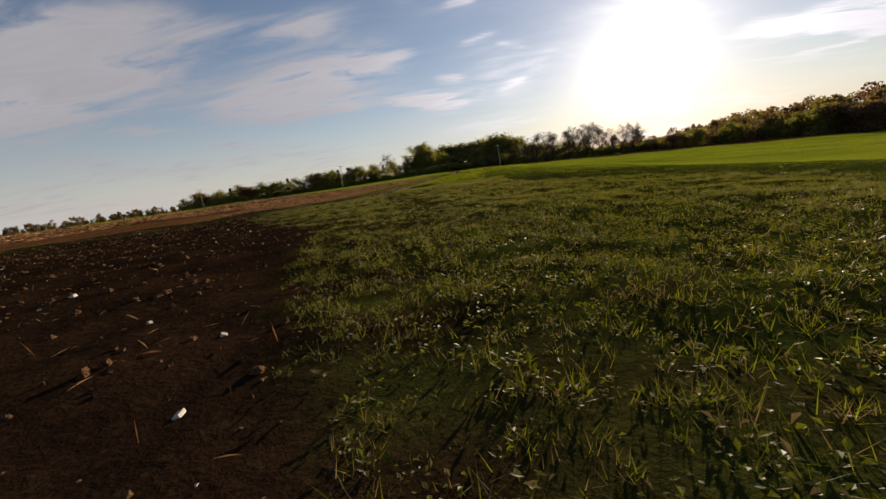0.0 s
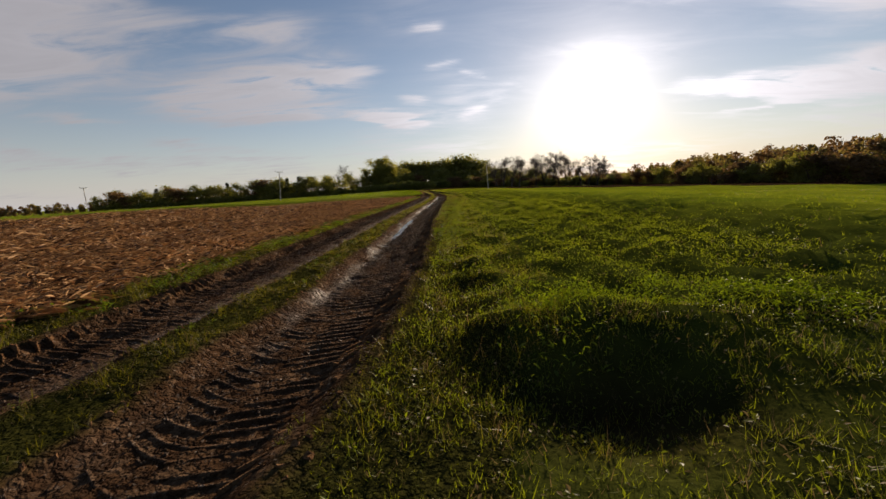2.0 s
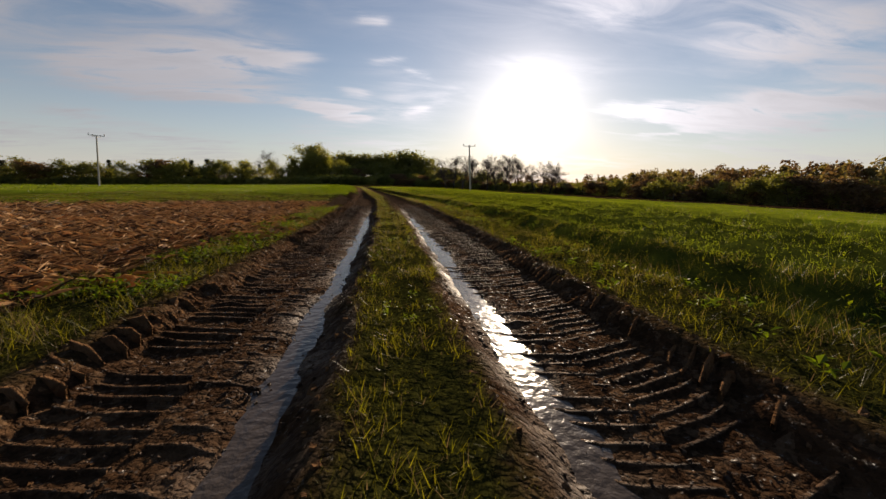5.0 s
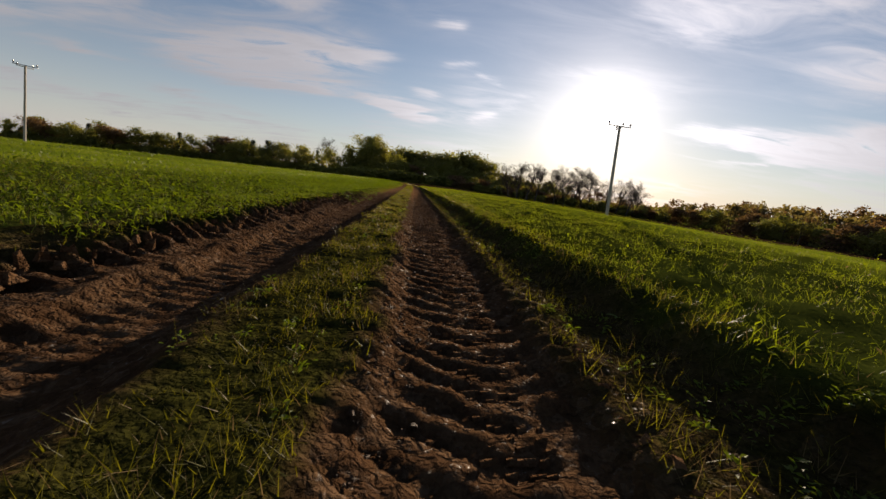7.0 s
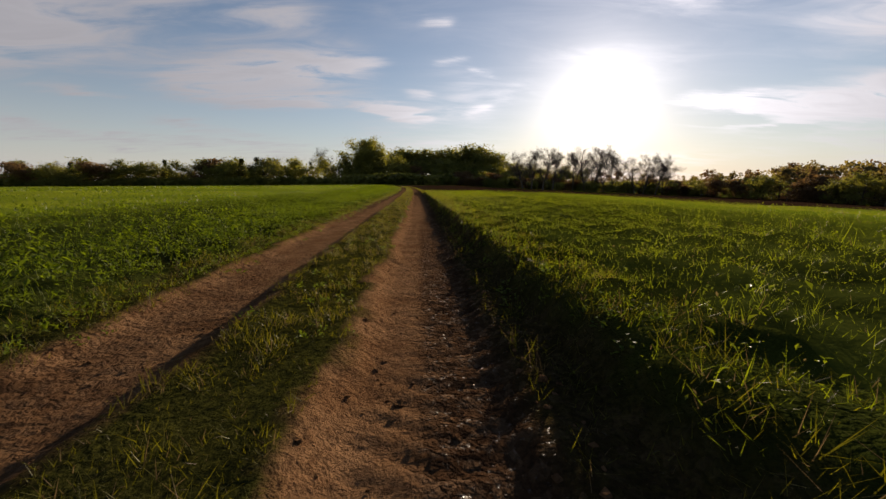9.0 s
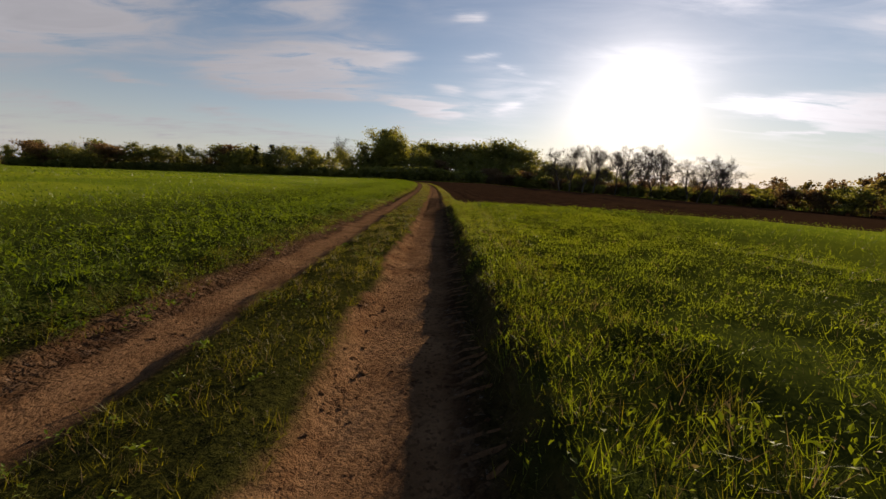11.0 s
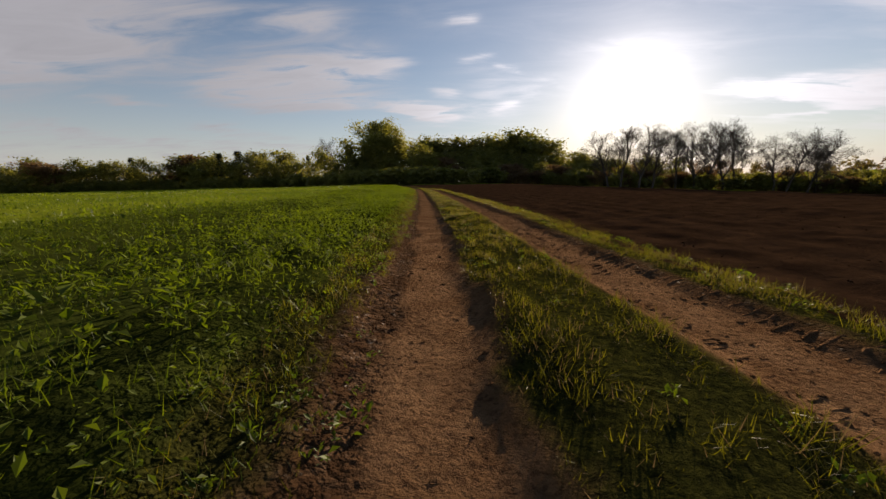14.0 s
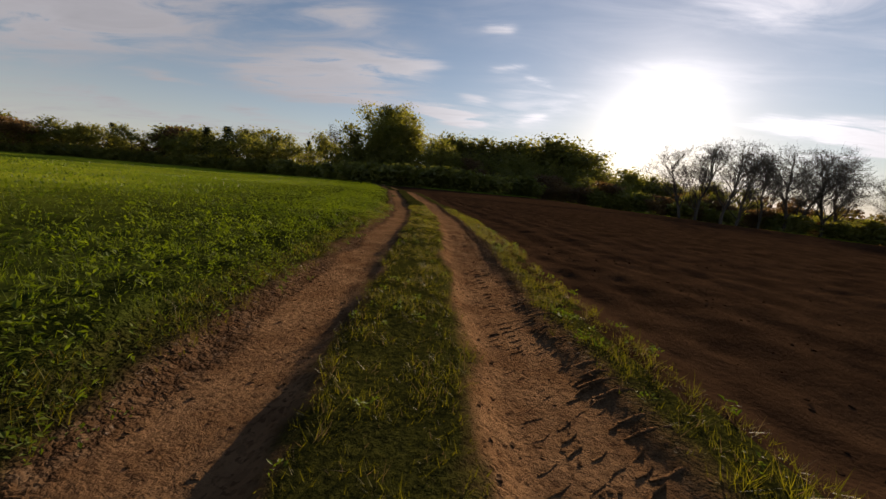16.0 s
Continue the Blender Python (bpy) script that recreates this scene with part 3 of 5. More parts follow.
def build_ground():
    def axis(stops):
        out = [stops[0][0]]
        for (a, _), (b, gap) in zip(stops, stops[1:]):
            n = max(1, round((b - a) / gap))
            out += list(np.linspace(a, b, n + 1)[1:])
        return np.array(out)

    xs = axis([(-2600, 0), (-900, 170), (-300, 30), (-80, 8), (-22, 2), (-8, 1.0), (12, 0.25), (26, 1.5), (80, 4), (320, 8), (900, 40), (2600, 170)])
    ys = axis([(-600, 0), (-80, 60), (-8, 6), (30, 0.25), (130, 0.35), (236, 0.8), (370, 2.5), (700, 20), (2600, 190)])
    gx, gy = np.meshgrid(xs, ys)
    x, y = gx.ravel(), gy.ravel()
    i, u = lateral(x, y)
    z = terrain(x, y) + canopy(x, y, u)
    fine = (y > -8) & (y < 236)
    sunk = (1 - step(2.2, 2.75, np.abs(u)))
    z = np.where(fine, z - 0.3 * sunk, z - 0.03 * sunk)
    soil, straw, turned = zones(x, y, u)
    ploughed = turned * (y < 262) * (u < 31)
    z = z - 0.5 * ploughed
    green = np.clip(1 - soil - straw - turned, 0, 1)
    headland = step(STUBBLE_END - 1, STUBBLE_END + 1, y) * step(1, -1, y - crop_start(x)) * (u < -1.5) * (x > -60)
    green = green * (1 - headland * np.clip(0.55 + 0.4 * field_noise(x, y, 2.0, 87), 0, 0.9))
    worn = worn_path(x, y)
    green = green * (1 - step(29, 22, y) * (x < 16) * np.clip(0.42 + 0.35 * worn + 0.35 * step(-3.0, -0.3, edge_soil(x, y)) + 0.4 * field_noise(x, y, 1.5, 83) - 0.25 * step(5, 9, x), 0, 0.97))
    # the hollow's shade is put into the colour: green gives way to dark soil
    green = green * (1 - 0.9 * np.exp(-((x - 2.75) / 0.7) ** 2 - ((y - 27.9) / 0.5) ** 2))
    nx = len(xs)
    r, c = np.meshgrid(np.arange(len(ys) - 1), np.arange(nx - 1), indexing="ij")
    a = (r * nx + c).ravel()
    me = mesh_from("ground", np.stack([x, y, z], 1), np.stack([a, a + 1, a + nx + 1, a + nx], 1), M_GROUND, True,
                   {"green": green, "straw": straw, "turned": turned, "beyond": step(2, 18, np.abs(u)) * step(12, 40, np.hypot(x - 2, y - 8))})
    tagged(new("ground", me), "gently falling farmland with green, stubble and ploughed fields", "ground", kind="structure")


def build_track():
    us = np.r_[np.linspace(-3.0, -2.4, 7), np.linspace(-2.35, -1.75, 13), np.linspace(-1.7, -0.45, 25), np.linspace(-0.36, 0.34, 9), np.linspace(0.40, 1.72, 31), np.linspace(1.8, 3.0, 9)]
    first = np.searchsorted(CENTRE[:, 1], 16.0)
    s0, s1 = ALONG[first], ALONG[np.argmin(np.abs(CENTRE[:, 1] - 234) + 1000 * (CENTRE[:, 0] > 5))]
    sm, sn, so = (ALONG[np.argmin(np.abs(CENTRE[:, 1] - v))] for v in (77, 96, 120))
    ss = np.r_[np.arange(s0 - 40, s0, 0.4), np.arange(s0, sm, 0.08), np.arange(sm, sn, 0.03), np.arange(sn, so, 0.045), np.arange(so, s1, 0.12), np.arange(s1, ALONG[-1] - 1, 0.8)]
    i = np.clip((ss / 0.25).round().astype(int), 0, len(CENTRE) - 1)
    cx, cy = np.interp(ss, ALONG, CENTRE[:, 0]), np.interp(ss, ALONG, CENTRE[:, 1])
    nx, ny = np.interp(ss, ALONG, NORMAL[:, 0]), np.interp(ss, ALONG, NORMAL[:, 1])
    U = np.broadcast_to(us, (len(ss), len(us)))
    x, y = (cx[:, None] + U * nx[:, None]).ravel(), (cy[:, None] + U * ny[:, None]).ravel()
    u, idx, s = U.ravel(), np.repeat(i, len(us)), np.repeat(ss, len(us))
    z0, bare, wet = bed(idx, u)
    z = terrain(x, y) + canopy(x, y, u) + z0 + bare * ((0.0045 * field_noise(x, y, 0.45, 51) + 0.002 * field_noise(x, y, 0.22, 52)) * (0.5 + 0.5 * wet))
    z += bare * np.random.RandomState(2).normal(0, 0.0022, len(z)) * (0.8 + 0.2 * wet)
    z += tread_at(s, u, np.repeat(cy, len(us)), x, y)
    z -= 0.08 * step(2.6, 3.0, np.abs(u))
    z -= 0.6 * zones(x, y, u)[2] * (u > 1.8)
    z += 0.04 * (np.repeat(cy, len(us)) > 236)
    # dark turf tone mixed in right of the rut, over the painted shadow too
    grassy = np.maximum(1 - bare, 0.55 * step(1.3, 1.5, u) * step(84, 90, np.repeat(cy, len(us))))
    n = len(us)
    r, c = np.meshgrid(np.arange(len(ss) - 1), np.arange(n - 1), indexing="ij")
    a = (r * n + c).ravel()
    me = mesh_from("road", np.stack([x, y, z], 1), np.stack([a, a + 1, a + n + 1, a + n], 1), M_TRACK, True, {"wet": wet, "green": grassy, "sown": step(0.03, 0.09, canopy(x, y, u))})
    tagged(new("road", me), "farm track with two muddy tyre ruts and a grassy middle", "track", kind="structure")


def tread_at(s, u, cy, x, y):
    """Prints of heavy tyres, soft and broken: slanting lands left and right of each rut's middle, cleats at the field corner, the torn edge of the crop."""
    z = np.zeros_like(u)
    worn = np.clip(0.75 + 0.55 * field_noise(x, y, 1.3, 30) + 0.25 * field_noise(x, y, 0.4, 31), 0.1, 1.25)
    warp = 0.22 * field_noise(x, y, 0.9, 20) + 0.07 * field_noise(x, y, 0.25, 21)

    def lands(middle, inner, outer, pitch, rise, sunk):
        d = u - middle
        bent = np.where(d > 0, d * rise[1], -d * rise[0])
        tri = np.abs(((s - bent) / pitch + warp) % 1 - 0.5) * 2
        return sunk * (step(0.22, 0.55, tri) - 0.75) * step(inner - 0.06, inner + 0.05, u) * step(outer + 0.06, outer - 0.05, u) * worn

    first, second = step(77, 78.5, cy) * step(95, 91, cy), step(91, 95, cy) * step(122, 108, cy)
    z += lands(0.95, 0.28, 1.62, 0.21, (0.62, 0.30), 0.030) * first
    z += lands(0.98, 0.62, 1.45, 0.18, (0.5, 0.30), 0.018) * second
    z += lands(-1.0, -1.46, -0.56, 0.16, (0.20, 0.12), 0.013) * step(77, 78.5, cy) * step(122, 108, cy)
    # rows of cleats over the corner of the field
    cleat = step(0.30, 0.60, np.abs((s / 0.17 + 0.5 * (np.floor(u / 0.21) % 2) + warp) % 1 - 0.5) * 2) * step(0.15, 0.45, 1 - np.abs((u / 0.21) % 1 - 0.5) * 2)
    z += 0.024 * (cleat - 0.5) * worn * step(-1.35, -1.55, u) * step(-3.0, -2.6, u) * step(77.5, 79.5, cy) * step(88, 84, cy)
    # hollows torn out of the edge of the crop
    torn = step(0.25, 0.5, np.abs((s / 0.30 + 0.25 * field_noise(x, y, 0.9, 77)) % 1 - 0.5) * 2)
    z -= 0.11 * torn * step(-2.42, -2.2, u) * step(-1.72, -1.92, u) * step(87.5, 90, cy) * step(101, 96, cy)
    z -= 0.05 * torn * step(-2.15, -1.95, u) * step(-1.5, -1.68, u) * step(97, 100, cy) * step(118, 108, cy)
    rough = 0.010 * field_noise(x, y, 0.30, 32) + 0.007 * field_noise(x, y, 0.13, 33)
    z += rough * step(77, 79, cy) * step(112, 100, cy) * step(1.75, 1.5, np.abs(u + 0.2 * (u < 0) * (cy < 92)))
    # blocks along the outer bank
    for side in (-1, 1):
        bank = step(0.20, 0.08, np.abs(u - side * 1.62)) * step(20, 27, cy) * step(84, 76, cy)
        block = step(0.35, 0.6, np.abs(((s + 0.5 * np.abs(u)) / 0.13 % 1) - 0.5) * 2)
        z += bank * (0.012 + 0.004 * block)
    return z


def build_puddles():
    """Water stands level in the deeper stretches of the ruts."""
    for a, b, lo, hi, level in ((34, 42, 0.42, 0.95, -0.092), (46.5, 60, 0.45, 0.90, -0.090), (63, 74, 0.45, 0.95, -0.088), (49.5, 76, -0.85, -0.3, -0.086)):
        yy = np.arange(a, b, 0.5)
        i = np.array([np.argmin(np.abs(CENTRE[:, 1] - v) + 50 * (CENTRE[:, 1] > 300)) for v in yy])
        rows = []
        for k in i:
            for w in (lo, hi):
                p = CENTRE[k] + w * NORMAL[k]
                rows.append((p[0], p[1], float(terrain(np.array(p[0]), np.array(p[1]))) + level))
        f = [(2 * k, 2 * k + 1, 2 * k + 3, 2 * k + 2) for k in range(len(i) - 1)]
        me = mesh_from("puddle", rows, f, M_WATER, True)
        tagged(new("puddle", me), "shallow muddy water standing in a tyre rut", "puddle", "puddles in the ruts", "structure")


def build_ploughed():
    """Rough turned earth beside the second half of the track."""
    rng = np.random.RandomState(4)
    us = np.r_[np.arange(1.75, 6, 0.11), np.geomspace(6, 33, 62)]
    a, b = np.argmin(np.abs(CENTRE[:, 1] - (CORNER_RIGHT - 0.3))), np.argmin(np.abs(CENTRE[:, 1] - 264) + 99 * (CENTRE[:, 0] > 5))
    ss = np.arange(ALONG[a], ALONG[b], 0.15)
    cx, cy = np.interp(ss, ALONG, CENTRE[:, 0]), np.interp(ss, ALONG, CENTRE[:, 1])
    nx, ny = np.interp(ss, ALONG, NORMAL[:, 0]), np.interp(ss, ALONG, NORMAL[:, 1])
    u = np.broadcast_to(us, (len(ss), len(us))).ravel()
    x, y = (cx[:, None] + us * nx[:, None]).ravel(), (cy[:, None] + us * ny[:, None]).ravel()
    x, y = x + rng.uniform(-0.04, 0.04, len(x)), y + rng.uniform(-0.05, 0.05, len(x))
    rough = 0.016 * field_noise(x, y, 0.9, 43) + 0.008 * field_noise(x, y, 0.4, 44) + rng.uniform(-0.011, 0.011, len(x)) + 0.020 * np.sin(u * 5.2 + field_noise(x, y, 4, 45))
    z = terrain(x, y) - 0.16 * step(1.9, 2.6, u) + rough * step(1.8, 2.5, u) - 0.10 * step(31, 33, u)
    n = len(us)
    r, c = np.meshgrid(np.arange(len(ss) - 1), np.arange(n - 1), indexing="ij")
    k = (r * n + c).ravel()
    one = np.ones(len(x))
    me = mesh_from("ploughed_ground", np.stack([x, y, z], 1), np.stack([k, k + 1, k + n + 1, k + n], 1), M_GROUND, True,
                   {"green": 0 * one, "straw": 0 * one, "turned": one, "beyond": 0 * one})
    tagged(new("ploughed_ground", me), "dark brown ploughed earth beside the track", "ploughed field", kind="structure")


def lugs(rng, s, us, ds, width, height, ragged=0.25):
    """Ridges that tyre lugs left, one at each place of s along the track: flat-topped, across the stations us, bent by ds."""
    n, k = len(s), len(us)
    uu = np.array(us)[None] + rng.normal(0, 0.012, (n, k)) + rng.normal(0, 0.015, (n, 1))
    mid = s[:, None] + np.array(ds)[None] + rng.normal(0, 0.05, (n, k)) * width
    taper = np.ones(k)
    taper[0] = taper[-1] = 0.65
    z0 = None
    rows = []
    worn = height[:, None] * taper * rng.uniform(1 - ragged, 1 + ragged, (n, k)) * np.clip(0.9 + 0.7 * field_noise(mid, uu * 1.0, 0.45, 22), 0.1, 1.5)
    for off, up in ((-0.5, 0), (-0.26, 0.9), (0.24, 1), (0.5, 0)):
        sq = mid + off * width * taper
        cx, cy = np.interp(sq, ALONG, CENTRE[:, 0]), np.interp(sq, ALONG, CENTRE[:, 1])
        nx, ny = np.interp(sq, ALONG, NORMAL[:, 0]), np.interp(sq, ALONG, NORMAL[:, 1])
        x, y = cx + uu * nx, cy + uu * ny
        if z0 is None:
            z0 = ground_height(x.ravel(), y.ravel())[0].reshape(n, k)
        rows.append(np.stack([x, y, z0 + (up * worn * rng.uniform(0.85, 1.1, (n, k)) if up else -0.015)], 2))
    v = np.stack(rows, 2).reshape(-1, 3)                      # lug, station, line
    f = [(q * 4 + m, q * 4 + m + 1, q * 4 + m + 5, q * 4 + m + 4) for q in range(k - 1) for m in range(3)]
    f += [(0, 1, 2, 3), (4 * k - 1, 4 * k - 2, 4 * k - 3, 4 * k - 4)]
    return v, (np.arange(n)[:, None, None] * 4 * k + np.array(f)[None]).reshape(-1, 4)


def build_prints():
    """Tyre prints in the mud."""
    rng = np.random.RandomState(14)
    at = lambda y: float(ALONG[np.argmin(np.abs(CENTRE[:, 1] - y) + 99 * (CENTRE[:, 1] > 300))])
    out, dampness = [], []

    def run(y0, y1, gap, us, ds, width, height, damp, skip=0.06, ragged=0.25):
        s = np.arange(at(y0), at(y1), gap)
        s = s[rng.uniform(0, 1, len(s)) > skip]
        worn = np.clip(0.75 + 0.6 * field_noise(s, s * 0 + us[0] * 9, 3.0, 15), 0.12, 1.2)
        out.append(lugs(rng, s + rng.normal(0, 0.006, len(s)), us, ds, width, height * worn, ragged))
        dampness.append(np.full(len(out[-1][0]), damp))

    # narrow lugs in the wet ruts, bent at the middle of the tyre
    run(22.5, 79, 0.098, (1.04, 1.17, 1.31, 1.46), (0.0, 0.035, 0.08, 0.13), 0.046, 0.018, 1.05, 0.08, 0.4)
    run(22.5, 79, 0.105, (0.64, 0.77, 0.90, 1.02), (0.13, 0.06, 0.02, 0.0), 0.046, 0.010, 1.12, 0.3, 0.6)
    run(22.5, 79, 0.102, (-0.98, -1.12, -1.28, -1.44), (0.0, 0.015, 0.04, 0.08), 0.046, 0.015, 1.05, 0.1, 0.55)
    run(22.5, 79, 0.110, (-0.92, -0.78, -0.64), (0.03, 0.0, -0.05), 0.046, 0.009, 1.1, 0.45, 0.7)
    # blocks pressed up on the outer banks
    run(22.5, 80, 0.116, (1.46, 1.54, 1.62), (0.05, 0.11, 0.16), 0.044, 0.046, 0.30, 0.14, 0.65)
    run(22.5, 80, 0.132, (-1.46, -1.55, -1.64), (0.04, 0.09, 0.12), 0.046, 0.046, 0.5, 0.12, 0.65)
    # tread of lighter tyres on the dry stretch
    run(126, 236, 0.13, (1.22, 1.30, 1.38, 1.50), (0.0, 0.02, 0.04, 0.07), 0.045, 0.006, 0.3, 0.35, 0.8)
    run(145, 158, 0.15, (0.60, 0.76, 0.92, 1.10, 1.28), (0.08, 0.03, 0.0, 0.04, 0.10), 0.06, 0.011, 0.5, 0.15, 0.7)
    run(155, 172, 0.15, (1.18, 1.27, 1.37, 1.48), (0.0, 0.03, 0.08, 0.12), 0.045, 0.016, 0.5, 0.4, 0.8)
    run(150, 170, 0.15, (-1.12, -1.24, -1.36, -1.48), (0.0, 0.03, 0.07, 0.12), 0.055, 0.020, 0.45, 0.2, 0.6)
    for c, skip in ((0.72, 0.5), (0.88, 0.4), (1.03, 0.25), (1.16, 0.15)):
        run(186, 226, 0.115, (c, c + 0.05, c + 0.11), (0.0, 0.03, 0.07), 0.030, 0.009, 0.3, skip, 0.8)
    # a narrow profile left by a light vehicle
    for c in (0.88, 0.95, 1.02, 1.09):
        run(86, 112, 0.062, (c, c + 0.045), (0.0, 0.012), 0.036, 0.014, 0.7, 0.05)
    run(150, 200, 0.062, (0.66, 0.72), (0.0, 0.01), 0.03, 0.005, 0.1, 0.2)
    v, f = join(out)
    me = mesh_from("tyre_prints", v, f, M_TRACK, True, {"wet": np.concatenate(dampness), "green": np.zeros(len(v))})
    tagged(new("tyre_prints", me), "ridged tractor tyre prints pressed into the mud", "tyre prints", kind="stuff")
    # crusts of earth thrown up along the outer banks
    out = []
    for u, y0, y1, gap, lo, hi in ((-1.50, 22.5, 82, 0.07, 0.02, 0.06), (-1.66, 22.5, 82, 0.09, 0.03, 0.07), (1.66, 22.5, 82, 0.11, 0.03, 0.07), (1.74, 22.5, 82, 0.12, 0.02, 0.06), (1.5, 22.5, 120, 0.12, 0.02, 0.05), (0.42, 24, 84, 0.1, 0.015, 0.04), (-0.30, 24, 84, 0.1, 0.015, 0.04)):
        s = np.arange(at(y0), at(y1), gap)
        i = (s / 0.25).astype(int)
        w = u + rng.normal(0, 0.022, len(s)) + 0.05 * field_noise(s, s * 0, 1.1, 19)
        x = np.interp(s, ALONG, CENTRE[:, 0]) + w * NORMAL[i, 0]
        y = np.interp(s, ALONG, CENTRE[:, 1]) + w * NORMAL[i, 1]
        out.append(lumps(rng, x, y, ground_height(x, y)[0] - 0.004, rng.uniform(lo, hi, len(s))))
    v, f = join(out)
    me = mesh_from("earth_crust", v, f, M_TRACK, False, {"wet": np.full(len(v), 0.35), "green": np.zeros(len(v))})
    tagged(new("earth_crust", me), "ragged crust of earth thrown up beside the ruts", "soil", kind="stuff")
    # torn blocks of the bank left of the rut
    s = np.arange(at(89), at(101), 0.17)
    i = (s / 0.25).astype(int)
    for lift, u in ((0.0, -1.90), (0.05, -2.02)):
        x = np.interp(s, ALONG, CENTRE[:, 0]) + u * NORMAL[i, 0]
        y = np.interp(s, ALONG, CENTRE[:, 1]) + u * NORMAL[i, 1]
        z = terrain(x, y) - 0.06 + lift
        v, f = lumps(rng, x + rng.normal(0, 0.05, len(s)), y, z - 0.02, rng.uniform(0.03, 0.085, len(s)))
        n = len(v)
        foot = np.repeat(z - 0.06, 8)
        v[:, 2] = foot + (v[:, 2] - foot) * 1.9
        me = mesh_from("earth_blocks", v, f, M_TRACK, False, {"wet": np.full(n, 0.7), "green": np.zeros(n)})
        tagged(new("earth_blocks", me), "blocks of earth torn from the field edge by tyres", "soil", kind="stuff")


build_ground()
build_ploughed()
build_track()
build_puddles()

# ---------------------------------------------------------------- plants of the fields


def leaves(rng, x, y, z, length, width, tilt, droop, base_lift=0.0):
    """One folded leaf a place: four points, base, two sides and tip."""
    n = len(x)
    th = rng.uniform(0, 2 * np.pi, n)
    d = np.stack([np.cos(th), np.sin(th)], 1)
    t1 = tilt + rng.uniform(-0.25, 0.25, n)
    t2 = t1 + droop * rng.uniform(0.3, 1.2, n)
    b = np.stack([x, y, z + base_lift], 1)
    mid = b + np.stack([np.sin(t1) * d[:, 0], np.sin(t1) * d[:, 1], np.cos(t1)], 1) * (length * 0.5)[:, None]
    tip = mid + np.stack([np.sin(t2) * d[:, 0], np.sin(t2) * d[:, 1], np.cos(t2)], 1) * (length * 0.5)[:, None]
    side = np.stack([-d[:, 1], d[:, 0], np.zeros(n)], 1) * (width * 0.5)[:, None]
    v = np.stack([b, mid + side, tip, mid - side], 1).reshape(-1, 3)
    k = np.arange(n) * 4
    f = np.concatenate([np.stack([k, k + 1, k + 2], 1), np.stack([k, k + 2, k + 3], 1)])
    return v, f


def blades(rng, x, y, z, length, width, lean):
    """One thin upright triangle a place."""
    n = len(x)
    th, ph = rng.uniform(0, 2 * np.pi, n), rng.uniform(0, 2 * np.pi, n)
    t = lean * rng.uniform(0.2, 1.5, n)
    side = np.stack([np.cos(th), np.sin(th), np.zeros(n)], 1) * (width * 0.5)[:, None]
    b = np.stack([x, y, z], 1)
    tip = b + np.stack([np.sin(t) * np.cos(ph), np.sin(t) * np.sin(ph), np.cos(t)], 1) * length[:, None]
    v = np.stack([b - side, b + side, tip], 1).reshape(-1, 3)
    return v, np.arange(3 * n).reshape(-1, 3)


def join(pieces):
    vs, fs, n = [], [], 0
    for v, f in pieces:
        vs.append(v)
        fs.append(f + n)
        n += len(v)
    return np.concatenate(vs), np.concatenate(fs)


def along_track(rng, n, y0, y1, u0, u1, power=1.0):
    """Random places beside the track, denser towards u0."""
    a, b = np.argmin(np.abs(CENTRE[:, 1] - y0) + 99 * (CENTRE[:, 1] > 300)), np.argmin(np.abs(CENTRE[:, 1] - y1) + 99 * (CENTRE[:, 0] > 5))
    i = rng.randint(a, b, n)
    q = rng.uniform(0, 1, n) ** power
    u = u0 + (u1 - u0) * q
    j = rng.uniform(-0.125, 0.125, n)
    x = CENTRE[i, 0] + u * NORMAL[i, 0] + j * TANGENT[i, 0]
    y = CENTRE[i, 1] + u * NORMAL[i, 1] + j * TANGENT[i, 1]
    return x, y


def build_turf():
    """Short grass on the middle and the verges of the track."""
    rng = np.random.RandomState(5)
    made = []
    for n, y0, y1, u0, u1, h in ((640000, 26, 236, -0.62, 0.64, 0.062), (150000, 24, 88, -2.75, -1.5, 0.095), (150000, 28, 86, 1.5, 3.4, 0.090),
                                 (90000, 80, 152, 1.42, 2.6, 0.085), (170000, 80.5, 100, -20, -1.9, 0.070), (260000, 148, 236, 1.15, 2.3, 0.085), (170000, 90, 236, -1.9, -1.2, 0.075)):
        x, y = along_track(rng, n, y0, y1, u0, u1)
        z, i, u, bare = ground_height(x, y)
        tuft = field_noise(x, y, 1.0, 61) * 0.4 + field_noise(x, y, 0.24, 62) * 0.5 + field_noise(x, y, 0.5, 63) * 0.45
        gone = zones(x, y, u)[2]
        verge = (u > 1.45) & (y > 80) & (y < 152) & (tuft > -0.1)
        verge |= (u < -1.34) & (y > 110) & (tuft > -0.35)
        ok = ((bare < rng.uniform(0.05, 0.8, n)) | verge) & (tuft > rng.uniform(-0.8, 0.45, n)) & (gone < 0.6)
        x, y, z, tuft = x[ok], y[ok], z[ok], tuft[ok]
        m = len(x)
        L = h * rng.uniform(0.4, 1.5, m) * np.clip(0.8 + 1.2 * tuft, 0.25, 1.9)
        made.append(blades(rng, x, y, z - 0.008, L, rng.uniform(0.0022, 0.0056, m), 0.85))
    v, f = join(made)
    tagged(new("grass", mesh_from("grass", v, f, M_GRASS)), "short tufted grass on the middle and verges of the track", "grass", kind="stuff")


